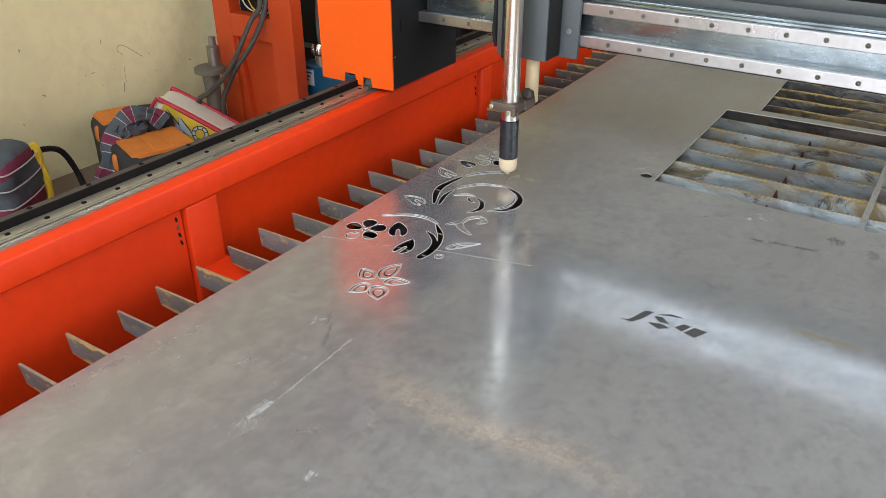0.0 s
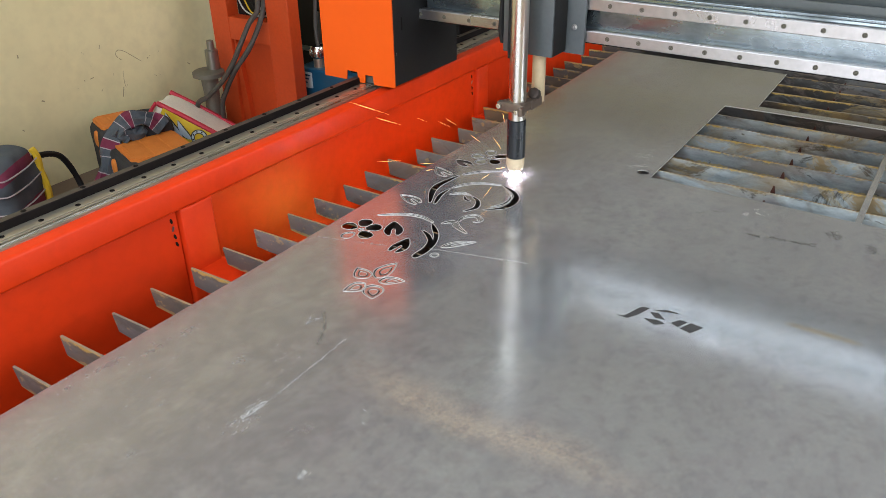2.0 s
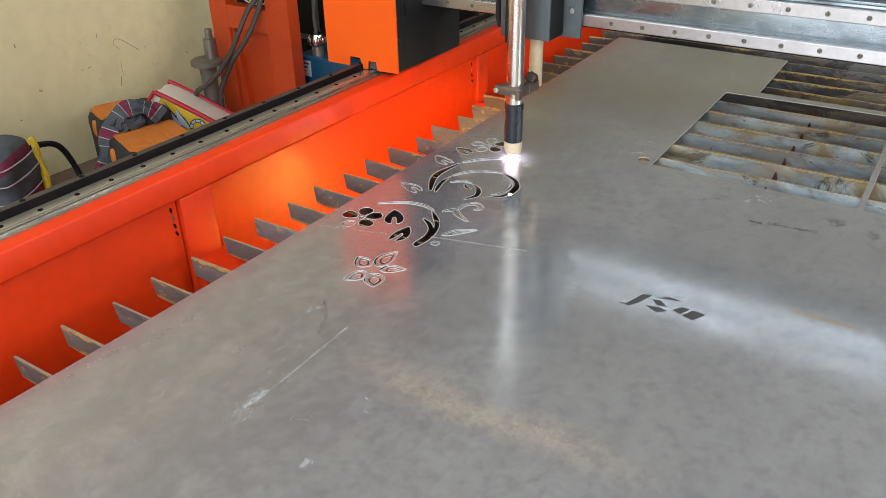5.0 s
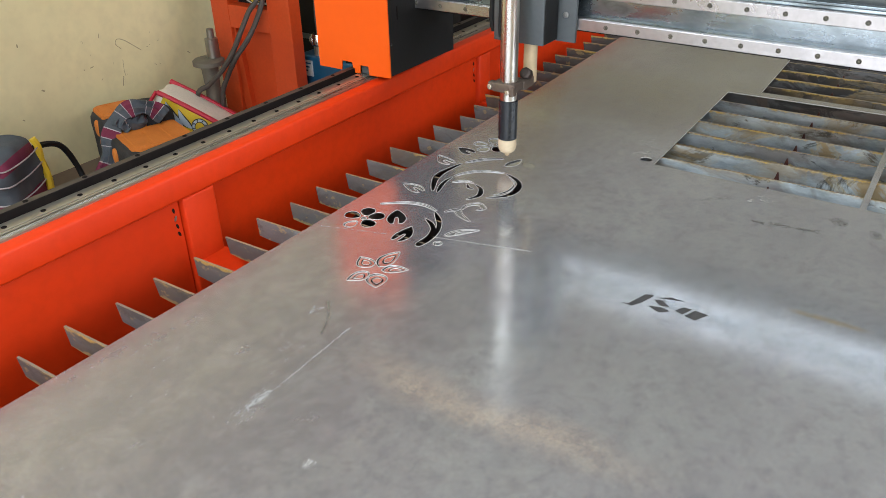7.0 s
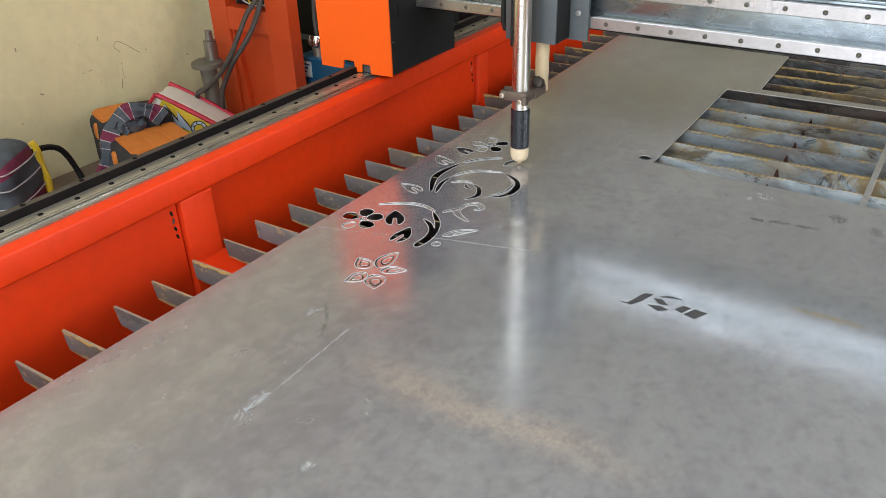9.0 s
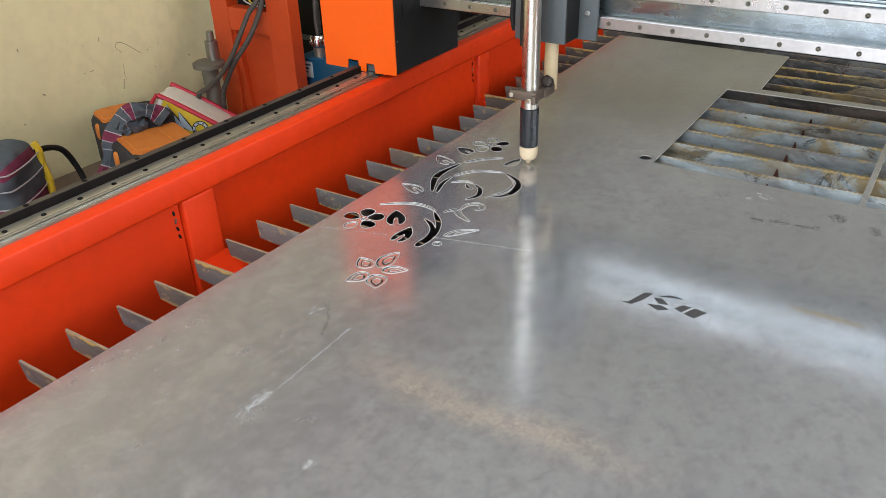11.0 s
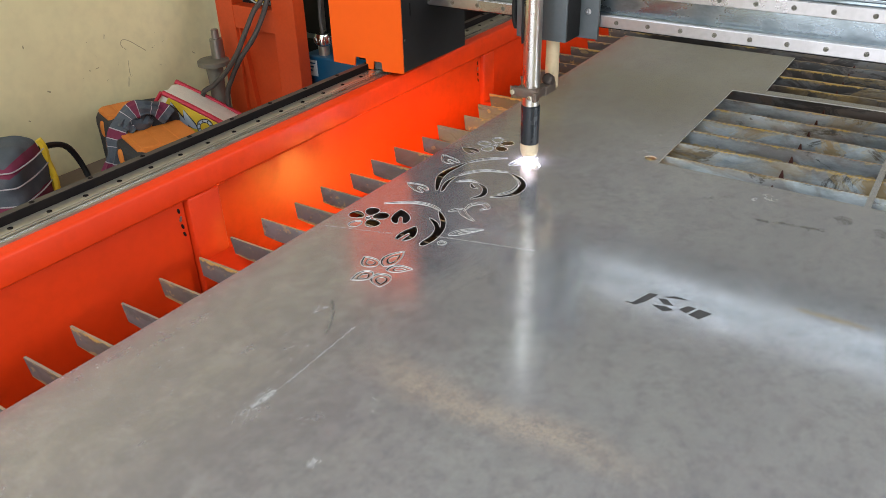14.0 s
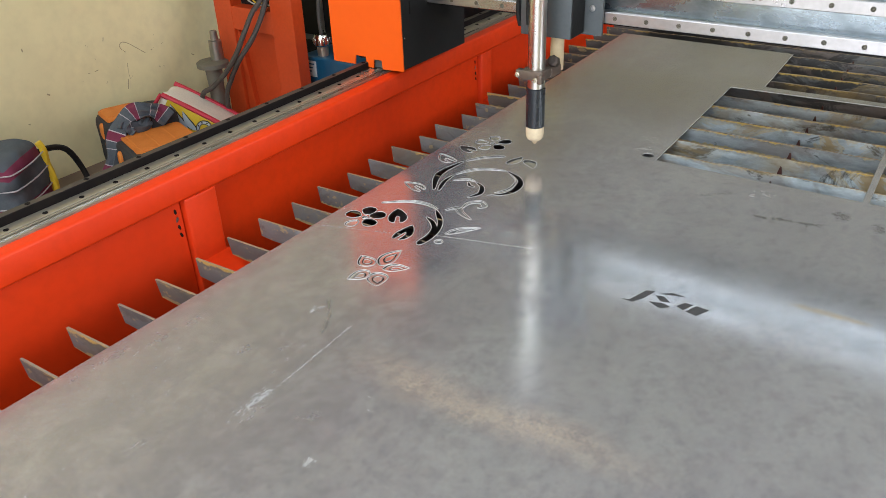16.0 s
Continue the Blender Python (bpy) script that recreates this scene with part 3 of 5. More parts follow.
fallen.append(swoosh([(-0.331, -0.344), (-0.306, -0.360), (-0.292, -0.393), (-0.306, -0.425)], 0.012, 0.2, 0.6))
fallen.append(swoosh([(-0.349, -0.353), (-0.336, -0.367), (-0.322, -0.368)], 0.007, 0.3))
standing.append(swoosh([(-0.315, -0.506), (-0.296, -0.486), (-0.275, -0.502), (-0.240, -0.518)], 0.015, 0.2))
standing.append(swoosh([(-0.287, -0.478), (-0.287, -0.452), (-0.268, -0.432), (-0.246, -0.446), (-0.256, -0.462)], 0.013, 0.25))
standing.append(leaf((-0.253, -0.602), (-0.200, -0.542), 0.021, 0.05))
standing.append([(-0.246 + 0.009 * math.cos(a), -0.639 + 0.009 * math.sin(a)) for a in (2 * math.pi * i / 14 for i in range(14))])
standing.append(leaf((-0.443, -0.268), (-0.511, -0.236), 0.036, 0.08, cleft=0.42))
fallen.append(leaf((-0.434, -0.182), (-0.492, -0.166), 0.034, 0.0, cleft=0.42))
for i, q in enumerate(((-0.436, -0.074), (-0.400, -0.082), (-0.397, -0.122), (-0.428, -0.140), (-0.455, -0.112))):
    (fallen if i in (1, 2) else standing).append(petal(F3, q, 0.037, 0.029))
standing.append([(F3[0] + 0.006 * math.cos(a), F3[1] + 0.006 * math.sin(a)) for a in (2 * math.pi * i / 14 for i in range(14))])
fresh.append(leaf((-0.322, -0.208), (-0.308, -0.150), 0.026, -0.06))
fresh.append(leaf((-0.292, -0.164), (-0.250, -0.199), 0.030, 0.10))


def sheet_bow(y):
    return -0.547 + 0.014 * (max(-0.4, 1 - ((y + 0.2) / 1.3) ** 2))


outline = [(sheet_bow(y), y) for y in np.linspace(1.118, -1.95, 14)]
outline += [(0.957, -1.95), (0.957, 0.733), (0.092, 0.712), (0.088, 1.118)]
windows = [[(0, 0), (0.487, 0), (0.487, 0.690), (0.000, 0.666)], [(0.501, 0), (0.93, 0), (0.93, 0.712), (0.501, 0.691)],
           [(-0.028 + 0.016 * math.cos(a), 0.021 + 0.015 * math.sin(a)) for a in (2 * math.pi * i / 20 for i in range(20))]]


def sheet_mesh():
    bm = bmesh.new()
    edges = []
    for loop in [outline] + windows + fallen + standing + fresh:
        vs = [bm.verts.new((x, y, TOP)) for x, y in loop]
        edges += [bm.edges.new((vs[i], vs[(i + 1) % len(vs)])) for i in range(len(vs))]
    bmesh.ops.triangle_fill(bm, use_beauty=True, use_dissolve=False, edges=edges, normal=(0, 0, 1))
    top = list(bm.faces)
    ex = bmesh.ops.extrude_face_region(bm, geom=top)
    bmesh.ops.translate(bm, verts=[v for v in ex["geom"] if isinstance(v, bmesh.types.BMVert)], vec=(0, 0, -SHEET_T))
    bm.normal_update()
    for f in bm.faces:
        q = f.calc_center_median()
        cut = -0.527 < q.x < -0.19 and -0.9 < q.y < -0.04
        f.material_index = 0 if abs(f.normal.z) > 0.5 else (2 if cut else 1)
    return bm


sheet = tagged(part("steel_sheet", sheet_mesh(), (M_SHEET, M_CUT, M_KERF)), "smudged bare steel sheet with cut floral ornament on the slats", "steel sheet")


def rim_mesh(loop, wide):
    """A low bright burr round a cut."""
    bm = bmesh.new()
    n = len(loop)
    rows = []
    for by, z in ((0.0, 0.0002), (wide * 0.4, 0.0008), (wide, 0.0002)):
        rows.append([bm.verts.new((x, y, TOP + z)) for x, y in swollen(loop, by)])
    for a, b in zip(rows, rows[1:]):
        for i in range(n):
            bm.faces.new((a[i], a[(i + 1) % n], b[(i + 1) % n], b[i]))
    return bm


for lp in fallen + standing:
    part("cut_rim", rim_mesh(lp, 0.0018), M_CUT, sheet, "pale burr round the cut")
rnd = random.Random(9)


def ring_piece(outer, inner):
    """A flat cut-out with a slit hole in it."""
    bm = bmesh.new()
    edges = []
    for loop in (outer, inner):
        vs = [bm.verts.new((x, y, 0)) for x, y in loop]
        edges += [bm.edges.new((vs[i], vs[(i + 1) % len(vs)])) for i in range(len(vs))]
    bmesh.ops.triangle_fill(bm, use_beauty=True, use_dissolve=False, edges=edges, normal=(0, 0, 1))
    ex = bmesh.ops.extrude_face_region(bm, geom=list(bm.faces))
    bmesh.ops.translate(bm, verts=[v for v in ex["geom"] if isinstance(v, bmesh.types.BMVert)], vec=(0, 0, -SHEET_T))
    return bm


def shrunk(loop, k, dx=0.0, dy=0.0):
    return [(x * k + dx, y * k + dy) for x, y in loop]


def side_dark(bm):
    bm.normal_update()
    for f in bm.faces:
        f.material_index = 0 if abs(f.normal.z) > 0.5 else 1
    return bm


for lp in standing:
    cx, cy = sum(p_[0] for p_ in lp) / len(lp), sum(p_[1] for p_ in lp) / len(lp)
    inner = [(x - cx, y - cy) for x, y in swollen(lp, -0.0019)]
    big = len(lp) == 26     # leaves carry a second cut inside
    bm = ring_piece(inner, shrunk(inner, 0.66, 0.0008, 0.0)) if big else prism(inner, -SHEET_T, 0)
    side_dark(bm)
    ob = part("cut_piece", bm, (M_SHEET, M_KERF), sheet)
    ob.matrix_basis = pose(cx + rnd.uniform(-0.0005, 0.0005), cy + 0.0013, TOP - rnd.uniform(0.0012, 0.0022), rnd.uniform(-0.6, 0.6), rnd.uniform(-0.6, 0.6), 0)
    rim = rim_mesh(inner, -0.0009)
    bmesh.ops.translate(rim, verts=rim.verts, vec=(0, 0, -TOP))
    part("cut_rim", rim, M_CUT, ob)
    if big:
        core = shrunk(inner, 0.50)
        ob = part("cut_piece", side_dark(prism(core, -SHEET_T, 0)), (M_SHEET, M_KERF), sheet)
        ob.matrix_basis = pose(cx + 0.0002, cy + 0.0018, TOP - 0.0022, rnd.uniform(-1, 1), rnd.uniform(-1, 1), 0)
        rim = rim_mesh(core, -0.0008)
        bmesh.ops.translate(rim, verts=rim.verts, vec=(0, 0, -TOP))
        part("cut_rim", rim, M_CUT, ob)
fresh_pieces = []
for lp in fresh:
    cx, cy = sum(p_[0] for p_ in lp) / len(lp), sum(p_[1] for p_ in lp) / len(lp)
    inner = [(x - cx, y - cy) for x, y in swollen(lp, -0.0008)]
    ob = part("leaf_cutout", prism(inner, -SHEET_T, 0), M_SHEET)
    tagged(ob, "small leaf-shaped piece cut from the steel sheet", "metal offcut")
    fresh_pieces.append((ob, cx, cy, part("cut_rim", rim_mesh(lp, 0.0018), M_CUT, sheet, "pale burr round the cut")))

# mark on the sheet, kept as plain slanted shapes
for dx, dy, pts in ((0.174, -0.645, [(0, 0), (0.014, 0.004), (0.030, 0.050), (0.046, 0.054), (0.034, 0.020), (0.022, 0.0)]),
                    (0.0, 0.0, [(0.222, -0.629), (0.246, -0.640), (0.262, -0.627), (0.246, -0.622)]),
                    (0.0, 0.0, [(0.225, -0.603), (0.240, -0.599), (0.257, -0.613), (0.240, -0.617)]),
                    (0.0, 0.0, [(0.270, -0.618), (0.281, -0.600), (0.296, -0.600), (0.285, -0.624)]),
                    (0.0, 0.0, [(0.290, -0.626), (0.302, -0.600), (0.326, -0.602), (0.311, -0.631)]),
                    (0.230, -0.594, [(0, 0), (0.020, 0.014), (0.046, 0.013), (0.027, 0.008)])):
    part("mark", prism([(dx + x, dy + y) for x, y in pts], TOP + 0.0001, TOP + 0.0004), M_INK, sheet, "dark etched mark")

# ---- gantry ----
GY = -0.048     # front of the guide rails
gantry = thing("gantry", "grey steel gantry with bright guide rails and orange end box", "gantry")
bm = box(-0.70, 1.33, GY + 0.028, GY + 0.17, 1.127, 1.243, 0.004)
beam = part("beam", bm, M_BEAM, gantry, "blue-grey milled steel beam", smooth=True)
part("beam_underside", box(-0.70, 1.33, GY + 0.040, GY + 0.165, 1.120, 1.1272), M_GREY_LIGHT, beam)
# black strip added for the dark line under the lower rail
part("dark_strip", box(-0.70, 1.33, GY + 0.029, GY + 0.039, 1.119, 1.1272), M_BLACK, beam)
part("top_lip", box(-0.70, 1.33, GY + 0.018, GY + 0.040, 1.2435, 1.250, 0.0015), M_BEAM, beam)
part("top_channel", box(-0.70, 1.33, GY + 0.055, GY + 0.060, 1.2435, 1.268, 0.001), M_GREY, beam)
part("top_channel", box(-0.70, 1.33, GY + 0.105, GY + 0.112, 1.2435, 1.285, 0.001), M_GREY, beam)
part("cable_tray", box(-0.70, 1.33, GY + 0.125, GY + 0.169, 1.2435, 1.262, 0.002), M_BLACK, beam)


def rail_profile(z):
    """Linear guide rail: a waisted bar, lying on the beam's front face."""
    y0 = GY
    prof = [(y0 + 0.028, -0.014), (y0 + 0.014, -0.0135), (y0 + 0.012, -0.011), (y0 + 0.006, -0.0135), (y0 + 0.001, -0.014), (y0, -0.0125),
            (y0, 0.0125), (y0 + 0.001, 0.014), (y0 + 0.006, 0.0135), (y0 + 0.012, 0.011), (y0 + 0.014, 0.0135), (y0 + 0.028, 0.014)]
    bm = bmesh.new()
    a = [bm.verts.new((-0.712, y, z + k)) for y, k in prof]
    b = [bm.verts.new((1.325, y, z + k)) for y, k in prof]
    for i in range(12):
        bm.faces.new((a[i], a[(i + 1) % 12], b[(i + 1) % 12], b[i]))
    bm.faces.new(a[::-1]), bm.faces.new(b)
    return bm


screw = lathe([(0.0056, 0), (0.0056, 0.0006), (0.0046, 0.0007), (0.0044, -0.001), (0.0032, -0.001), (0.0028, 0.0005)], 14)
screw_me = None
for z in (1.1428, 1.2217):
    gr = part("guide_rail", rail_profile(z), M_RAIL, gantry, "bright ground steel guide rail")
    for k in range(-7, 19):
        m = pose(-0.1435 + 0.08 * k, GY, z, 90)
        if screw_me is None:
            so = part("rail_screw", screw, M_CAST, gr)
            so.matrix_basis, screw_me = m, so.data
        else:
            shared("rail_screw", screw_me, gr, m)

# orange end box with a notched front plate
EX0, EX1, EY0, EY1 = -0.963, -0.707, -0.176, 0.146
notch = [(EX0, 0.962), (-0.882, 0.962), (-0.878, 0.989), (-0.841, 0.989), (-0.837, 0.960), (-0.815, 0.960), (-0.812, 0.985),
         (-0.784, 0.985), (-0.781, 0.960), (EX1, 0.963), (EX1, 1.385), (EX0, 1.385)]
bm = prism(notch, 0, 0.004)
for v in bm.verts:
    v.co = Vector((v.co.x, EY0 + v.co.z, v.co.y))
part("front_plate", bm, M_ORANGE, gantry, "bright orange notched front plate")
part("end_cover", box(EX0 + 0.006, EX1 - 0.0035, EY0 + 0.0045, EY1, 0.995, 1.383), M_BLACK, gantry, "black powder-coated cover")
part("side_sheet", box(EX1 - 0.003, EX1, EY0 + 0.0045, EY1, 0.966, 1.383, 0.001, 1), M_BLACK, gantry)
part("wiper", box(-0.818, -0.785, EY0 + 0.01, EY0 + 0.09, 0.9595, 0.994, 0.002), M_GREY, gantry)
part("wiper", box(-0.876, -0.845, EY0 + 0.012, EY0 + 0.10, 0.979, 0.994, 0.002), M_DARK, gantry)
part("cover_screw", lathe([(0.003, 0), (0.003, 0.0012), (0.0015, 0.0018)], 10, (EX1, EY0 + 0.012, 1.055), turn=Matrix.Rotation(radians(90), 4, "Y")), M_RAIL, gantry)
part("cover_slot", box(EX1 + 0.0002, EX1 + 0.001, -0.135, -0.1315, 1.115, 1.150), M_DARK, gantry)
part("end_leg", box(1.335, 1.50, EY0, EY1, 0.955, 1.45, 0.004), M_BLACK, gantry)

# ---- torch carriage ----
carriage = thing("torch_carriage", "grey painted torch lifter box on the gantry rails", "torch lifter")
part("back_plate", box(-0.452, -0.216, GY - 0.014, GY - 0.003, 1.099, 1.44, 0.002), M_GREY, carriage, smooth=True)
part("bearing_block", box(-0.44, -0.34, GY - 0.003, GY + 0.0265, 1.205, 1.238), M_DARK, carriage)
part("lifter_cover", box(-0.402, -0.264, GY - 0.092, GY - 0.0145, 1.103, 1.42, 0.003), M_GREY, carriage, smooth=True)
# thin black plate added to make the cover's right side darker
part("black_side", box(-0.2638, -0.262, GY - 0.088, GY - 0.020, 1.106, 1.418), M_BLACK, carriage)
part("plate_screw", lathe([(0.0075, 0), (0.0075, 0.003), (0.004, 0.0035), (0.0035, 0.001)], 14, (-0.243, GY - 0.014, 1.166), turn=Matrix.Rotation(radians(90), 4, "X")), M_RAIL, carriage)
part("cable_tail", tube([(-0.408, GY - 0.08, 1.122), (-0.412, GY - 0.085, 1.16), (-0.410, GY - 0.08, 1.25), (-0.408, GY - 0.08, 1.5)], 0.007), M_BLACK, carriage)

# ---- torch ----
torch = thing("plasma_torch", "steel plasma torch with black sleeve and cream ceramic cap", "plasma torch")
part("nozzle", lathe([(0.0035, 0.0), (0.006, 0.003), (0.0065, 0.014), (0.004, 0.015)], 16), M_ROD, torch, "pale nozzle tip", True)
part("ceramic_cap", lathe([(0.010, 0.0105), (0.0150, 0.0115), (0.0190, 0.0145), (0.0218, 0.020), (0.0235, 0.029), (0.0235, 0.048), (0.02, 0.0485)], 28), M_CERAMIC, torch, "cream ceramic cap", True)
part("sleeve", lathe([(0.020, 0.0486), (0.0238, 0.0492), (0.0240, 0.149), (0.0222, 0.1505), (0.02, 0.1507)], 28), M_SLEEVE, torch, "glossy black sleeve", True)
part("tube", lathe([(0.019, 0.1508), (0.0213, 0.1512), (0.0213, 0.19), (0.0218, 0.195), (0.0218, 0.80)], 28), M_TUBE, torch, "brushed steel tube", True)
cl = part("clamp", box(-0.032, 0.030, -0.028, 0.028, 0.174, 0.199, 0.005), M_CLAMP, torch, "brown steel clamp", True)
part("clamp_ear", box(-0.045, -0.030, -0.026, -0.006, 0.176, 0.197, 0.003), M_CLAMP, cl)
part("clamp_ear", box(0.022, 0.034, -0.040, -0.020, 0.172, 0.194, 0.003), M_CLAMP, cl)
turn_x = Matrix.Rotation(radians(90), 4, "X")
for sx_, sy_, sz_ in ((-0.038, -0.026, 0.186), (0.018, -0.038, 0.182)):
    part("clamp_screw", lathe([(0.0062, 0), (0.0062, 0.005), (0.004, 0.006), (0.003, 0.003)], 14, (sx_, sy_, sz_), turn=turn_x), M_RAIL_OILY, cl)
part("arm", box(0.006, 0.032, 0.020, 0.075, 0.172, 0.196, 0.003), M_CLAMP, torch)
part("knob", lathe([(0.007, 0), (0.0145, 0.002), (0.0155, 0.008), (0.015, 0.020), (0.010, 0.024)], 8, (0.022, 0.060, 0.200), turn=Matrix.Rotation(radians(60), 4, "X")), M_RACK_CAP, torch, "dark clamping knob", True)
part("lifter_rod", lathe([(0.015, 0.170), (0.0175, 0.172), (0.0175, 0.42)], 20, (0.006, 0.100, 0)), M_ROD, torch, "beige lifter rod", True)
part("torch_lead", tube([(-0.030, 0.010, 0.30), (-0.032, 0.012, 0.33), (-0.031, 0.012, 0.40), (-0.031, 0.012, 0.60)], 0.006), M_BLACK, torch)

# ---- plasma arc and sparks ----
M_ARC = glow("arc_light", (0.84, 0.80, 1.0), 430.0)
M_JET = glow("molten_jet_light", (1.0, 0.56, 0.10), 300.0)
M_SPARK = glow("hot_spark", (1.0, 0.52, 0.17), 3.2)
arc = thing("plasma_arc", "white-hot plasma arc with a molten jet below", "plasma arc")
bm = bmesh.new()
bmesh.ops.create_icosphere(bm, subdivisions=2, radius=1.0)
for v in bm.verts:
    v.co = Vector((v.co.x * 0.015, v.co.y * 0.015, v.co.z * 0.012))
part("arc_core", bm, M_ARC, arc, smooth=True)
jet = part("molten_jet", lathe([(0.010, -0.31), (0.018, -0.29), (0.015, -0.20), (0.009, -0.10), (0.004, -0.02), (0.003, -0.012)], 14), M_JET, arc, "orange molten jet", True)


def spark_fan(label, seed, count, way, spread, reach, lift, long=1.0):
    """Thin hot streaks that fly out from one point."""
    r_ = random.Random(seed)
    bm = bmesh.new()
    for _ in range(count):
        a = way + r_.gauss(0, spread)
        e = radians(abs(r_.gauss(lift[0], lift[1])))
        d = Vector((math.cos(a) * math.cos(e), math.sin(a) * math.cos(e), math.sin(e)))
        s = reach * r_.random() ** 1.3
        ln = long * r_.uniform(0.02, 0.10) * (0.4 + s / reach)
        p0 = d * (0.012 + s)
        p1 = p0 + d * ln - Vector((0, 0, ln * 0.12))
        w = r_.uniform(0.00025, 0.0008)
        u = d.cross(Vector((0, 0, 1))).normalized() * w
        v_ = d.cross(u).normalized() * w
        m_ = p0.lerp(p1, 0.6)
        vs = [bm.verts.new(q) for q in (p0, m_ + u, m_ + v_, m_ - u, m_ - v_, p1)]
        for i in range(4):
            bm.faces.new((vs[0], vs[1 + i], vs[1 + (i + 1) % 4]))
            bm.faces.new((vs[5], vs[1 + (i + 1) % 4], vs[1 + i]))
    return tagged(part("spark_shower", bm, M_SPARK), label, "sparks", kind="stuff")


sparks_low = spark_fan("low fan of orange sparks skimming the sheet", 1, 170, radians(43), 0.12, 0.34, (5, 7))
sparks_high = spark_fan("upward shower of orange sparks beside the torch", 2, 150, radians(45), 0.46, 0.27, (48, 22), 1.1)
sparks_near = spark_fan("small shower of orange sparks close to the torch", 4, 90, radians(38), 0.55, 0.11, (35, 24), 0.6)
sparks_loose = spark_fan("few loose orange sparks in the air", 3, 18, radians(70), 1.0, 0.36, (12, 10))

# ---- things along the wall ----
M_BAG_GREY = surface("dark_bag_fabric", (0.030, 0.030, 0.034), (0.05, 0.05, 0.055), 0.85, 0, 12, 220, 0.6, 0.5)
M_BAG_ORANGE = surface("orange_bag_fabric", (0.70, 0.22, 0.035), (0.58, 0.17, 0.03), 0.7, 0, 9, 160, 0.6, 0.3)
M_CLOTH_GREY = surface("grey_cloth", (0.075, 0.09, 0.11), (0.12, 0.135, 0.155), 0.9, 0, 14, 300, 0.7, 0.6)
M_CLOTH_WINE = surface("wine_cloth", (0.17, 0.022, 0.060), (0.24, 0.05, 0.09), 0.9, 0, 14, 300, 0.7, 0.6)
M_CLOTH_LINE = surface("pale_cloth_line", (0.45, 0.42, 0.45), (0.35, 0.3, 0.35), 0.9, 0, 14, 300, 0.7, 0.4)
M_YELLOW = surface("yellow_plastic", (0.72, 0.50, 0.03), (0.62, 0.40, 0.03), 0.5, 0, 10, 90, 0.5, 0.2)
M_SACK = surface("white_sack", (0.86, 0.82, 0.75), (0.74, 0.70, 0.62), 0.6, 0, 7, 120, 0.7, 0.3)
M_SACK_RED = surface("red_sack_band", (0.56, 0.02, 0.05), (0.45, 0.03, 0.05), 0.55, 0, 10, 90, 0.5, 0.2)
M_PRINT = surface("pale_blue_print", (0.46, 0.53, 0.62), (0.60, 0.65, 0.68), 0.6, 0, 12, 90, 0.6, 0.1)
M_HOSE = surface("grey_rubber_hose", (0.060, 0.050, 0.045), (0.10, 0.09, 0.08), 0.6, 0, 14, 120, 0.6, 0.2)
M_BLUE = surface("blue_tank_paint", (0.008, 0.080, 0.17), (0.014, 0.065, 0.13), 0.4, 0, 5, 90, 0.5, 0.08)
M_STAND = surface("orange_stand_paint", (0.62, 0.070, 0.014), (0.50, 0.05, 0.012), 0.42, 0, 3, 60, 0.6, 0.06)
M_LABEL = surface("pale_label", (0.55, 0.60, 0.62), (0.4, 0.45, 0.48), 0.5, 0, 30, 120, 0.6, 0.05)
M_CHROME = surface("worn_chrome", (0.7, 0.68, 0.66), (0.4, 0.36, 0.34), 0.2, 1.0, 20, 120, 0.6, 0.05)


def cushion(sx, sy, sz, seg=8, power=4.0, lump=0.0, seed=0, at=(0, 0, 0), bm=None):
    """A soft rounded block: a cube swollen to a superellipsoid, with slight lumps."""
    bm2 = bmesh.new()
    bmesh.ops.create_cube(bm2, size=2)
    bmesh.ops.subdivide_edges(bm2, edges=bm2.edges, cuts=seg, use_grid_fill=True)
    row = bm2.verts.layers.float.new("row")
    for v in bm2.verts:
        d = v.co.copy()
        v[row] = d.z
        ln = (abs(d.x) ** power + abs(d.y) ** power + abs(d.z) ** power) ** (1 / power)
        d /= ln
        n = lump * noise.noise(d * 2.3 + Vector((seed * 3.1, seed, 0)))
        d = d * (1 + n)
        v.co = Vector((d.x * sx / 2, d.y * sy / 2, d.z * sz / 2)) + Vector(at)
    return bm2


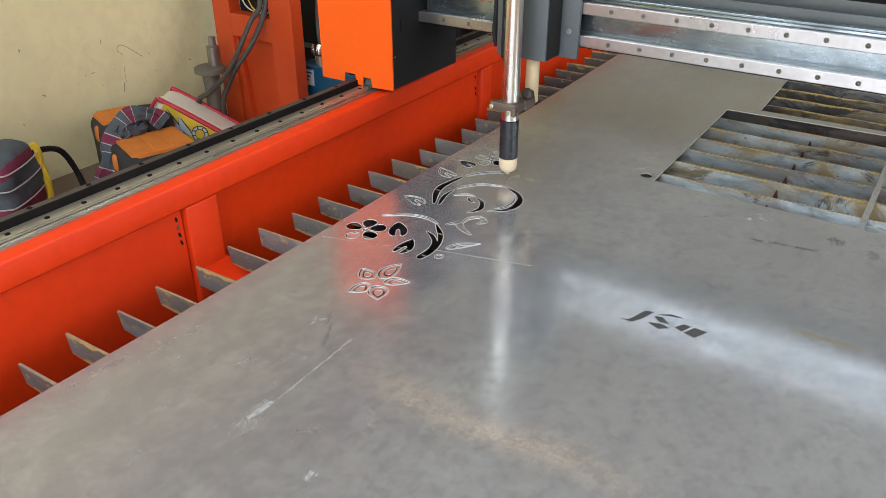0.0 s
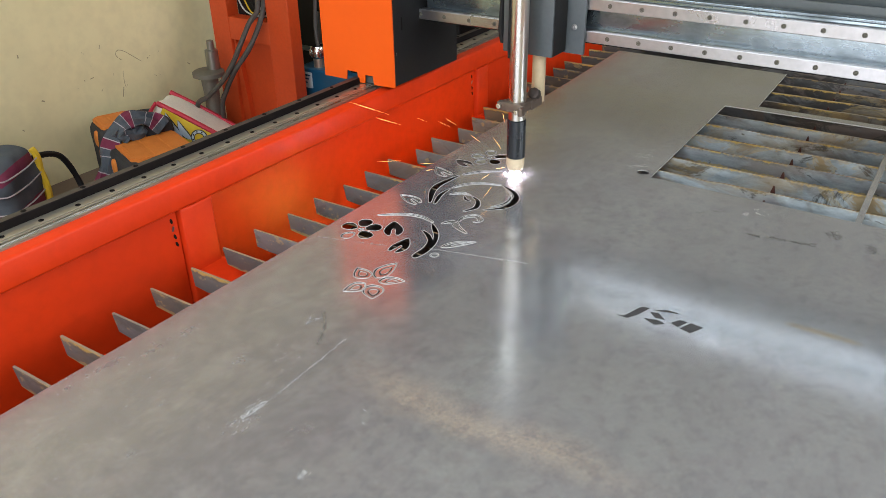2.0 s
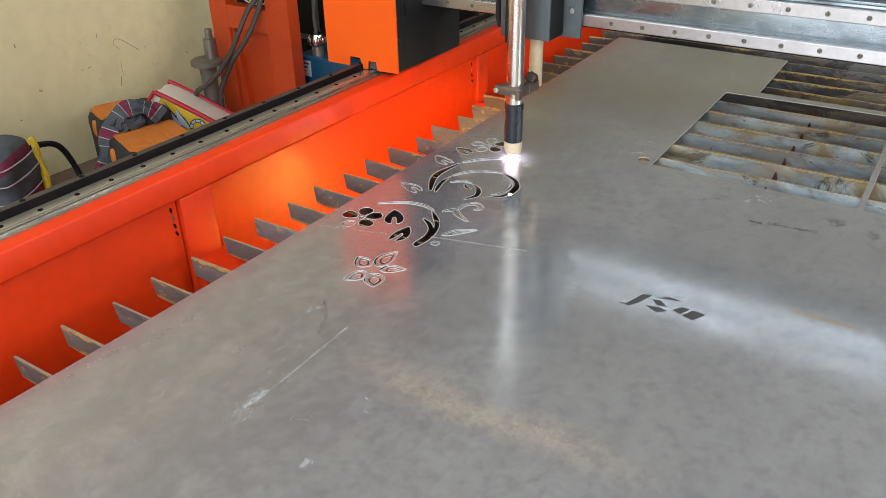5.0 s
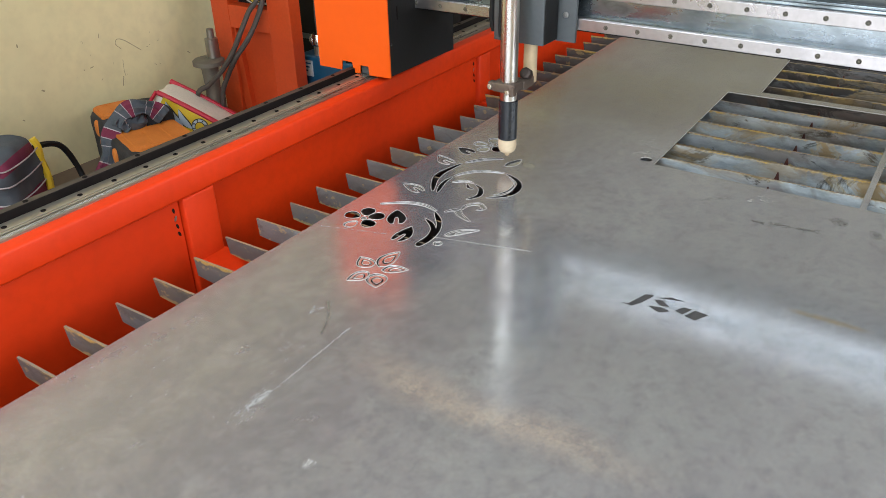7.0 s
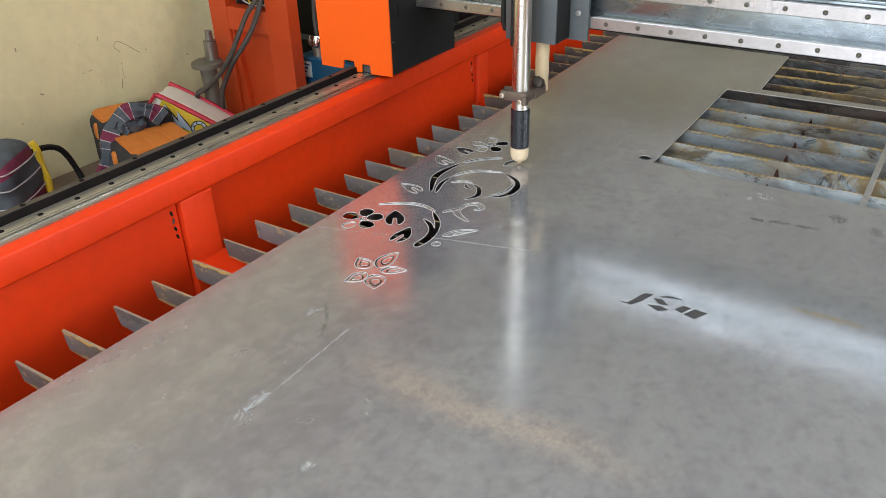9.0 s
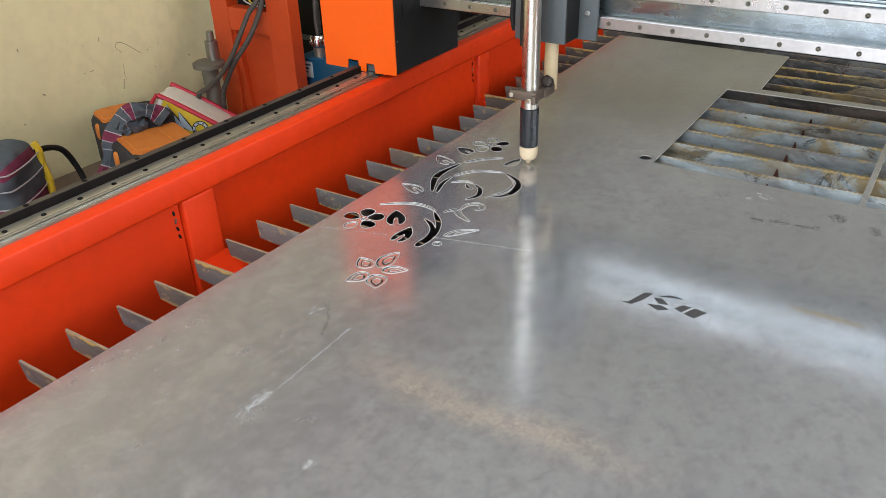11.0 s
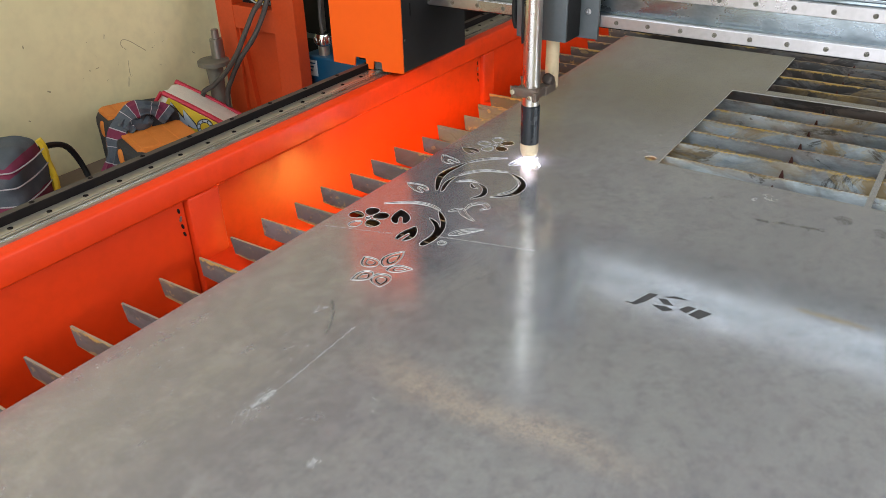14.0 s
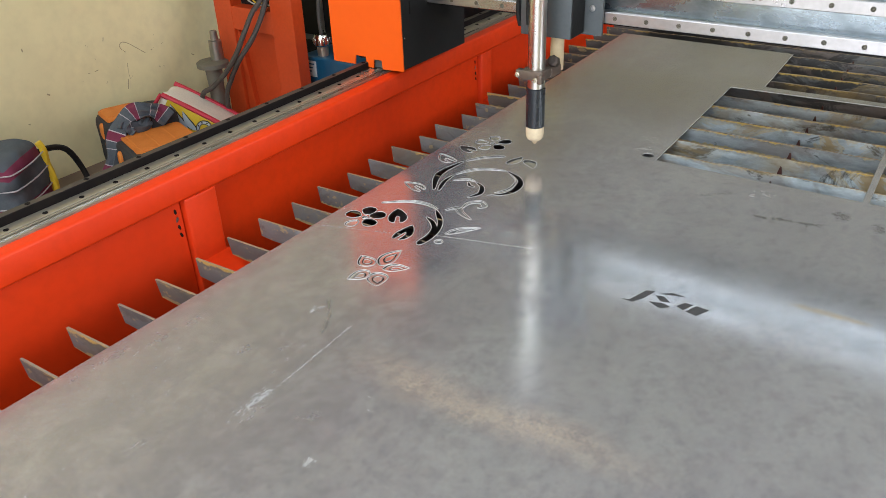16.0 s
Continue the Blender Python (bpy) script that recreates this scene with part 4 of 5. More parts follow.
def ribbon(points, wide, thick, out_dir, bands, seg=8):
    """A thick cloth band along points; bands give the material of each step along it."""
    mid = []
    pts = [Vector(p_) for p_ in points]
    for i in range(len(pts) - 1):
        a, b, c, d = pts[max(i - 1, 0)], pts[i], pts[i + 1], pts[min(i + 2, len(pts) - 1)]
        for k in range(seg):
            t = k / seg
            mid.append(0.5 * (2 * b + (c - a) * t + (2 * a - 5 * b + 4 * c - d) * t * t + (3 * b - a - 3 * c + d) * t ** 3))
    mid.append(pts[-1])
    bm = bmesh.new()
    rows = []
    n = len(mid) - 1
    for i, q in enumerate(mid):
        tg = (mid[min(i + 1, n)] - mid[max(i - 1, 0)]).normalized()
        s = tg.cross(Vector(out_dir)).normalized()
        o = s.cross(tg).normalized()
        row = []
        for k in range(7):
            f = k / 6 - 0.5
            fold = 0.014 * math.sin(f * 15 + i * 1.7 / seg) * (0.5 + 0.5 * math.sin(i * 1.1 / seg))
            row.append(q + s * wide * f * (1 + 0.12 * math.sin(i * 3.0 / seg)) + o * (fold - 0.10 * wide * (2 * f) ** 2))
        ring = [bm.verts.new(p_ + o * thick / 2) for p_ in row] + [bm.verts.new(p_ - o * thick / 2) for p_ in row[::-1]]
        rows.append(ring)
    for i in range(n):
        a, b = rows[i], rows[i + 1]
        for k in range(14):
            f = bm.faces.new((a[k], a[(k + 1) % 14], b[(k + 1) % 14], b[k]))
            f.material_index = bands[i % len(bands)]
    bm.faces.new(rows[0]), bm.faces.new(rows[-1][::-1])
    return bm


PLAID = (M_CLOTH_GREY, M_CLOTH_WINE, M_CLOTH_LINE)
CASE = pose(-2.62, 0.30, 0, 0, 0, 71)
bag = thing("tool_case", "dark grey tool case with orange ribbed panels on the floor", "tool case")
bag.matrix_basis = CASE
part("body", cushion(0.35, 0.34, 0.24, 9, 9, 0.02, 1, (0.048, -0.045, 0.12)), M_BAG_GREY, bag, smooth=True)
part("rear_body", cushion(0.36, 0.26, 0.312, 9, 8, 0.02, 2, (0.045, 0.235, 0.156)), M_BAG_GREY, bag, smooth=True)


def case_panel(x0, x1, y0, y1, z, name):
    """A ribbed lid panel with two raised tabs along its inner edge."""
    s = 1 if y1 > y0 else -1
    w = x1 - x0
    pts = [(x0 + 0.03, y0), (x1 - 0.02, y0), (x1, y0 + s * 0.02), (x1, y1 - s * 0.02), (x1 - 0.01, y1), (x1 - 0.06, y1), (x1 - 0.068, y1 - s * 0.018),
           (x0 + 0.068, y1 - s * 0.018), (x0 + 0.06, y1), (x0 + 0.01, y1), (x0, y1 - s * 0.02), (x0, y0 + s * 0.03)]
    bm = prism(pts, z - 0.012, z + 0.008)
    bmesh.ops.bevel(bm, geom=bm.edges[:], offset=0.003, segments=2, affect="EDGES")
    p_ = part(name, bm, M_BAG_ORANGE, bag, "orange ribbed panel")
    for k in range(3):
        f = x0 + w * (0.07 + 0.30 * k)
        ya, yb = sorted((y0 + s * 0.02, y1 - s * 0.035))
        part("rib", box(f, f + w * 0.25, ya, yb, z + 0.004, z + 0.0105, 0.003, 2), M_BAG_ORANGE, p_)


case_panel(-0.095, 0.205, -0.190, 0.100, 0.242, "front_panel")
case_panel(-0.115, 0.070, 0.345, 0.150, 0.312, "rear_panel")
for y, z, t in ((0.005, 0.165, 8), (0.225, 0.245, 12), (0.19, 0.165, 12)):
    bm = cushion(0.030, 0.052, 0.085, 5, 3)
    bmesh.ops.transform(bm, matrix=pose(-0.128, y, z, t, 0, 0), verts=bm.verts)
    part("side_tab", bm, M_BAG_ORANGE, bag, "orange side tab", True)
handle = tube([(-0.02, 0.125, 0.28), (-0.005, 0.122, 0.312), (0.05, 0.12, 0.328), (0.12, 0.12, 0.322), (0.155, 0.122, 0.305), (0.165, 0.125, 0.27)], 0.015, 8)
part("handle", handle, M_BAG_GREY, bag, "dark carrying handle", True)
part("latch", box(0.035, 0.075, 0.105, 0.135, 0.235, 0.262, 0.005), M_BAG_ORANGE, bag, "orange latch")

bands = [0] * 12 + [2] + [1] * 9 + [2] + [0] * 8 + [2] + [0] * 6
cloth = part("plaid_cloth", ribbon([(0.150, 0.06, 0.285), (0.115, 0.085, 0.325), (0.055, 0.10, 0.350), (-0.01, 0.11, 0.345), (-0.075, 0.10, 0.300), (-0.125, 0.085, 0.225), (-0.150, 0.075, 0.15), (-0.20, 0.06, 0.06), (-0.24, 0.05, 0.018)],
                                   0.082, 0.014, (-0.45, -0.65, 0.6), bands, 20), PLAID, smooth=True)
cloth.matrix_basis = CASE
tagged(cloth, "grey and wine plaid cloth draped over the tool case handle", "cloth")
fold = ribbon([(-0.07, 0, 0), (-0.03, 0.012, 0.02), (0.02, -0.004, 0.012), (0.06, 0.012, 0.026), (0.09, 0.03, 0.01)], 0.075, 0.010, (0.1, -0.5, 0.8), [0] * 9 + [2] + [0] * 14, 10)
fold = part("plaid_cloth", fold, PLAID, smooth=True)
fold.matrix_basis = CASE @ pose(0.0, 0.085, 0.275, 10, 0, 15)
tagged(fold, "crumpled grey cloth tucked behind the tool case handle", "cloth")


def plaid_bundle():
    b = thing("plaid_bag", "bulging grey and wine plaid bag with yellow trim", "bag")
    b.matrix_basis = pose(-2.79, -0.385, 0, 0, 0, 34)
    bm = cushion(0.44, 0.34, 0.40, 40, 6, 0.07, 7, (-0.02, 0, 0.20))
    row = bm.verts.layers.float["row"]
    for f in bm.faces:
        z = sum(v[row] for v in f.verts) / len(f.verts)
        f.material_index = 1 if (0.60 < z < 0.92 or -0.42 < z < -0.05) else 0
    part("body", bm, PLAID, b, smooth=True)
    for z in (0.105, 0.195, 0.275, 0.345):
        bm = tube([(-0.2, -0.168, z + 0.006), (-0.05, -0.172, z), (0.10, -0.170, z - 0.004), (0.17, -0.160, z - 0.006), (0.200, -0.13, z - 0.008), (0.214, 0.0, z - 0.010), (0.206, 0.13, z - 0.010)], 0.0032, 6)
        part("stripe", bm, M_CLOTH_LINE, b)
    part("sleeve_fold", cushion(0.20, 0.10, 0.30, 7, 3, 0.12, 5, (-0.14, -0.17, 0.16)), M_CLOTH_GREY, b, smooth=True)
    part("top_fold", cushion(0.26, 0.24, 0.07, 8, 2.6, 0.25, 6, (-0.10, 0.02, 0.40)), M_CLOTH_GREY, b, smooth=True)
    part("yellow_trim", tube([(0.192, 0.125, 0.375), (0.203, 0.13, 0.34), (0.200, 0.135, 0.27), (0.212, 0.13, 0.20), (0.205, 0.135, 0.12), (0.210, 0.13, 0.03)], 0.016, 6), M_YELLOW, b, "yellow trim", True)


plaid_bundle()
tagged(part("black_hose", tube([(-2.72, -0.22, 0.30), (-2.75, -0.13, 0.315), (-2.79, -0.01, 0.265), (-2.80, 0.05, 0.14), (-2.76, 0.05, 0.03), (-2.72, 0.02, 0.014)], 0.014), M_BLACK, smooth=True),
       "black rubber hose arching down to the floor", "hose")


def make_sack():
    s = thing("sack", "white woven sack with red bands and yellow print", "sack")
    b = Vector((0.143, -0.206, 0.02)).normalized()
    a = Vector((0.244, 0.208, -0.2))
    a = (a - b * a.dot(b)).normalized()
    c = a.cross(b).normalized()
    if c.z < 0:
        c = -c
    m = Matrix((a, b, c)).transposed().to_4x4()
    m.translation = Vector((-2.9, 0.739, 0.356)) + a * 0.27 + b * 0.12 - c * 0.10
    s.matrix_basis = m
    part("body", cushion(0.54, 0.24, 0.21, 9, 7, 0.04, 8), M_SACK, s, smooth=True)
    for y, z in ((-0.108, 0.098), (0.112, 0.092), (0.112, -0.090)):
        part("red_band", tube([(-0.262, y, z - 0.002), (-0.10, y, z + 0.004), (0.10, y, z + 0.003), (0.262, y, z)], 0.013, 6), M_SACK_RED, s, smooth=True)
    part("red_band", tube([(-0.268, 0.11, 0.09), (-0.275, 0.115, 0.0), (-0.268, 0.11, -0.09)], 0.010, 6), M_SACK_RED, s, smooth=True)
    part("print_panel", box(-0.225, 0.22, 0.1195, 0.123, -0.075, 0.086, 0.0015, 1), M_YELLOW, s, "yellow printed panel")
    def printed(name, outline, y, material):
        bm = prism(outline, 0, 0.0012)
        for v in bm.verts:
            v.co = Vector((v.co.x, y + v.co.z, v.co.y))
        part(name, bm, material, s)

    for tip, root, wide in (((-0.205, 0.070), (-0.075, -0.010), 0.040), ((-0.215, 0.030), (-0.090, -0.045), 0.045), ((-0.135, 0.066), (-0.035, 0.006), 0.030)):
        printed("print_outline", leaf(root, tip, wide + 0.012, 0.1), 0.1231, M_BAG_GREY)
        printed("print_leaf", leaf(root, tip, wide, 0.1), 0.1246, M_PRINT)
    for k in range(3):
        at = (-0.002 + 0.085 * k, 0.036 - 0.004 * k)
        for name, r, y, m in (("print_outline", 0.044, 0.1231, M_BAG_GREY), ("print_ring", 0.039, 0.1246, M_PRINT), ("print_outline", 0.027, 0.1261, M_BAG_GREY), ("print_dot", 0.023, 0.1276, M_YELLOW)):
            printed(name, [(at[0] + r * math.cos(t), at[1] + r * math.sin(t)) for t in (2 * math.pi * i / 20 for i in range(20))], y, m)
        for j in range(8):
            t = 2 * math.pi * j / 8
            q = (at[0] + 0.033 * math.cos(t), at[1] + 0.033 * math.sin(t))
            printed("print_dot", [(q[0] + 0.0045 * math.cos(u), q[1] + 0.0045 * math.sin(u)) for u in (2 * math.pi * i / 6 for i in range(6))], 0.1262, M_BAG_GREY)



make_sack()


def make_stand():
    """Orange upright stand with an opening for wires and a recessed panel."""
    s = thing("machine_stand", "orange painted steel stand with wire opening", "machine stand")
    part("stile", box(-2.845, -2.715, 1.05, 1.13, 0, 1.6, 0.003), M_STAND, s)
    part("stile", box(-2.425, -2.272, 1.05, 1.13, 0, 1.6, 0.003), M_STAND, s)
    part("cross_rail", box(-2.715, -2.425, 1.052, 1.13, 0.585, 0.705, 0.002), M_STAND, s)
    part("cross_rail", box(-2.715, -2.425, 1.052, 1.13, 1.05, 1.6, 0.002), M_STAND, s)
    part("recess_panel", box(-2.715, -2.425, 1.10, 1.13, 0.0, 0.585), M_STAND, s)
    part("brace", prism([(-2.712, 0.0), (-2.64, 0.0), (-2.70, 0.58), (-2.712, 0.58)], 0, 0.03), M_STAND, s).matrix_basis = Matrix(((1, 0, 0, 0), (0, 0, 1, 1.068), (0, 1, 0, 0), (0, 0, 0, 1)))
    # black backing put in for the shade inside the wire opening
    part("dark_backing", box(-2.71, -2.43, 1.125, 1.16, 0.70, 1.06), M_BLACK, s)
    for k in range(4):
        part("wire", tube([(-2.70 + 0.05 * k, 1.12, 0.80 - 0.01 * k), (-2.63 + 0.05 * k, 1.10, 0.735 - 0.005 * k), (-2.52 + 0.02 * k, 1.10, 0.72 + 0.02 * k), (-2.45, 1.12, 0.80)], 0.004, 6),
             (M_LABEL, M_YELLOW, M_BLACK, M_LABEL)[k], s)
    part("hose", tube([(-2.46, 1.038, 0.843), (-2.46, 1.022, 0.763), (-2.47, 0.967, 0.712), (-2.49, 0.908, 0.615), (-2.53, 0.866, 0.51), (-2.59, 0.833, 0.421), (-2.68, 0.811, 0.339), (-2.76, 0.789, 0.27), (-2.78, 0.8, 0.02)], 0.0135), M_HOSE, s, "grey rubber hose", True)
    part("hose", tube([(-2.44, 1.065, 0.84), (-2.44, 1.042, 0.761), (-2.45, 1.005, 0.683), (-2.47, 0.942, 0.586), (-2.52, 0.879, 0.487), (-2.6, 0.871, 0.372), (-2.66, 0.875, 0.262), (-2.68, 0.89, 0.02)], 0.0135), M_HOSE, s, "grey rubber hose", True)


make_stand()


M_SHAFT = surface("dull_shaft_steel", (0.34, 0.33, 0.31), (0.20, 0.19, 0.17), 0.38, 0.9, 12, 90, 0.7, 0.1, (1, 1, 0.3))


def make_flange():
    s = thing("shaft_flange", "dusty iron flange with upright steel shaft", "machine part")
    at = (-2.74, 0.885, 0)
    part("pedestal", lathe([(0.08, 0), (0.08, 0.02), (0.05, 0.05), (0.040, 0.30), (0.046, 0.42), (0.04, 0.425)], 24, at), M_CAST, s, smooth=True)
    part("disc", lathe([(0.06, 0.420), (0.084, 0.424), (0.084, 0.446), (0.075, 0.452), (0.03, 0.453)], 32, at), M_CAST, s, smooth=True)
    part("shaft", lathe([(0.036, 0.452), (0.034, 0.552), (0.020, 0.556), (0.019, 0.600), (0.016, 0.603)], 24, (at[0], at[1] + 0.04, 0)), M_SHAFT, s, "worn steel shaft", True)


make_flange()


def make_tank():
    s = thing("blue_tank", "blue painted metal tank with chrome filler cap", "tank")
    part("body", box(-2.385, -1.90, 1.19, 1.50, 0, 0.452, 0.012, 3), M_BLUE, s, smooth=True)
    part("label", box(-2.36, -2.28, 1.1865, 1.1895, 0.345, 0.43), M_LABEL, s, "pale label with unreadable bars")
    for k in range(3):
        part("label_bar", box(-2.352, -2.29 - 0.012 * k, 1.1855, 1.1863, 0.41 - 0.02 * k, 0.418 - 0.02 * k), M_BLUE, s)
    part("neck", lathe([(0.03, 0.45), (0.03, 0.50), (0.022, 0.505)], 16, (-2.27, 1.245, 0)), M_RAIL_OILY, s)
    cap = part("filler_cap", lathe([(0.038, 0.505), (0.043, 0.512), (0.043, 0.55), (0.036, 0.565), (0.02, 0.568)], 20, (-2.27, 1.245, 0)), M_CHROME, s, "chrome filler cap", True)
    for k in range(10):
        a = 2 * math.pi * k / 10
        part("grip", cushion(0.012, 0.012, 0.036, 2, 3, at=(-2.27 + 0.043 * math.cos(a), 1.245 + 0.043 * math.sin(a), 0.531)), M_CHROME, cap)
    part("dip_hose", tube([(-2.27, 1.245, 0.565), (-2.28, 1.25, 0.66), (-2.30, 1.30, 0.85), (-2.32, 1.4, 1.1)], 0.010), M_HOSE, s, smooth=True)


make_tank()
cabinet = thing("dark_cabinet", "black machine cabinet standing behind the tank", "cabinet")
part("body", box(-3.05, -1.7, 1.75, 2.2, 0, 1.7, 0.01), M_BLACK, cabinet)
part("rail", box(-2.9, -1.8, 1.735, 1.75, 0.35, 0.38, 0.003), M_GREY, cabinet)
part("handle", box(-2.72, -2.70, 1.715, 1.75, 0.4, 0.6, 0.004), M_RAIL_OILY, cabinet, "steel handle")
# plain black box added to fill the dark, cluttered far corner
clutter = thing("dark_clutter_box", "black box standing in for dark clutter beyond the table end", "machine housing")
part("body", box(-0.9, 1.6, 2.72, 3.3, 0, 1.15, 0.01), M_BLACK, clutter)
part("brown_rope", tube([(-0.12, 2.70, 0.78), (-0.05, 2.69, 0.83), (0.02, 2.70, 0.80)], 0.012), M_ROD, clutter)

# scuffs on the wall
wall = bpy.data.objects["wall_west"]


def scuff(points, r):
    r *= 0.45
    bm = tube([(-3.1095, y, z) for y, z in points], r, 5)
    for v in bm.verts:
        v.co.x = -3.110 + (v.co.x + 3.1095) * 0.15
    part("scuff", bm, M_MARK, wall)


scuff([(0.615, 0.53), (0.605, 0.552), (0.622, 0.570), (0.66, 0.555), (0.71, 0.515), (0.75, 0.482)], 0.0045)
scuff([(0.62, 0.53), (0.632, 0.515)], 0.004)
scuff([(0.093, 0.668), (0.093, 0.652)], 0.008)
scuff([(0.150, 0.43), (0.165, 0.421)], 0.009)
scuff([(0.612, 0.375), (0.603, 0.345), (0.598, 0.325)], 0.006)
scuff([(0.628, 0.46), (0.622, 0.40), (0.625, 0.37)], 0.003)
scuff([(0.43, 0.465), (0.452, 0.468)], 0.005)
scuff([(0.395, 0.467), (0.40, 0.462)], 0.006)
scuff([(0.018, 0.320), (0.027, 0.312)], 0.006)
scuff([(0.518, 0.60), (0.525, 0.62)], 0.005)
scuff([(0.79, 0.492), (0.796, 0.486)], 0.006)
scuff([(1.05, 0.40), (1.068, 0.387)], 0.006)
rs = random.Random(21)
for _ in range(12):
    y, z = rs.uniform(0.35, 0.95), rs.uniform(0.33, 0.62)
    scuff([(y, z), (y + rs.uniform(-0.012, 0.012), z - rs.uniform(0.003, 0.012))], rs.uniform(0.001, 0.0025))

# scratches and spatter on the sheet
M_SCR = surface("scratched_bright_steel", (0.54, 0.535, 0.535), (0.47, 0.47, 0.47), 0.6, 0.1, 60, 300, 0.8, 0.4)


def streak(x0, y0, x1, y1, wide, count, seed, size=1.0, material=M_SCR):
    """Short bright scratch marks scattered along a line."""
    r_ = random.Random(seed)
    bm = bmesh.new()
    d = Vector((x1 - x0, y1 - y0))
    e = Vector((-d.y, d.x)).normalized()
    for _ in range(count):
        t = r_.random()
        q = Vector((x0, y0)) + d * t + e * r_.gauss(0, wide)
        a = d.normalized() * r_.uniform(0.001, 0.006) + e * r_.gauss(0, 0.002)
        w = e * r_.uniform(0.0002, 0.0006) * size
        lift = TOP + r_.uniform(0.0002, 0.0007)
        vs = [bm.verts.new((p_.x, p_.y, lift)) for p_ in (q - a, q + w, q + a, q - w)]
        bm.faces.new(vs)
    dark = material is not M_SCR
    tagged(part("smudge" if dark else "scratch", bm, material, sheet, "dark smudge" if dark else "bright scratch"), kind="stuff")


streak(-0.2045, -1.18, -0.2095, -0.98, 0.0010, 110, 1)
streak(-0.2105, -1.238, -0.208, -1.186, 0.0034, 150, 2)
streak(-0.21, -1.26, -0.214, -1.18, 0.008, 50, 3)
streak(-0.046, -1.285, -0.046, -1.268, 0.004, 36, 4)
streak(-0.27, -0.62, -0.06, -0.565, 0.0004, 240, 5)
streak(-0.52, -0.71, -0.36, -0.66, 0.0005, 60, 6)
streak(-0.305, -0.985, -0.298, -0.955, 0.006, 40, 7)
streak(0.265, -0.096, 0.268, -0.080, 0.003, 30, 8, 2.2)
streak(0.276, -0.047, 0.306, -0.078, 0.009, 22, 18, 3.0)
streak(-0.075, 0.036, -0.034, 0.070, 0.006, 34, 9, 2.6)
streak(-0.080, 0.108, -0.045, 0.180, 0.014, 26, 19, 2.6)
M_SMUDGE = surface("dark_hand_smudge", (0.44, 0.44, 0.43), (0.50, 0.50, 0.49), 0.25, 0.7, 30, 120, 0.6, 0.02)
streak(0.298, -0.186, 0.322, -0.184, 0.003, 60, 20, 1.6, M_SMUDGE)
streak(0.332, -0.179, 0.434, -0.166, 0.004, 130, 21, 1.6, M_SMUDGE)
streak(0.448, -0.080, 0.474, -0.106, 0.009, 150, 22, 1.6, M_SMUDGE)
streak(0.532, -0.100, 0.546, -0.138, 0.006, 90, 23, 1.6, M_SMUDGE)
streak(0.168, -0.145, 0.220, -0.098, 0.005, 60, 24, 1.2, M_SMUDGE)
streak(-0.302, -0.935, -0.267, -0.973, 0.0016, 70, 25, 1.2, M_SMUDGE)
streak(-0.267, -0.973, -0.242, -1.021, 0.0016, 70, 26, 1.2, M_SMUDGE)
streak(-0.10, -1.12, -0.03, -1.16, 0.02, 10, 10)
rs = random.Random(31)
M_SPECK = surface("spatter_speck", (0.46, 0.455, 0.45), (0.38, 0.38, 0.38), 0.5, 0.3, 60, 300, 0.5, 0.1)
bm = bmesh.new()
for _ in range(2600):
    x, y = rs.uniform(-0.5, 0.8), -1.48 + abs(rs.gauss(0, 0.26))
    r_ = rs.uniform(0.0003, 0.0008)
    if y > -0.9 and rs.random() < 0.6:
        continue
    vs = [bm.verts.new((x + r_ * math.cos(a) * rs.uniform(0.6, 1.4), y + r_ * math.sin(a), TOP + 0.0003 + 0.0003 * r_ / 0.0010)) for a in (0, 1.25, 2.5, 3.7, 5.0)]
    bm.faces.new(vs)
tagged(part("specks", bm, M_SPECK, sheet), kind="stuff")


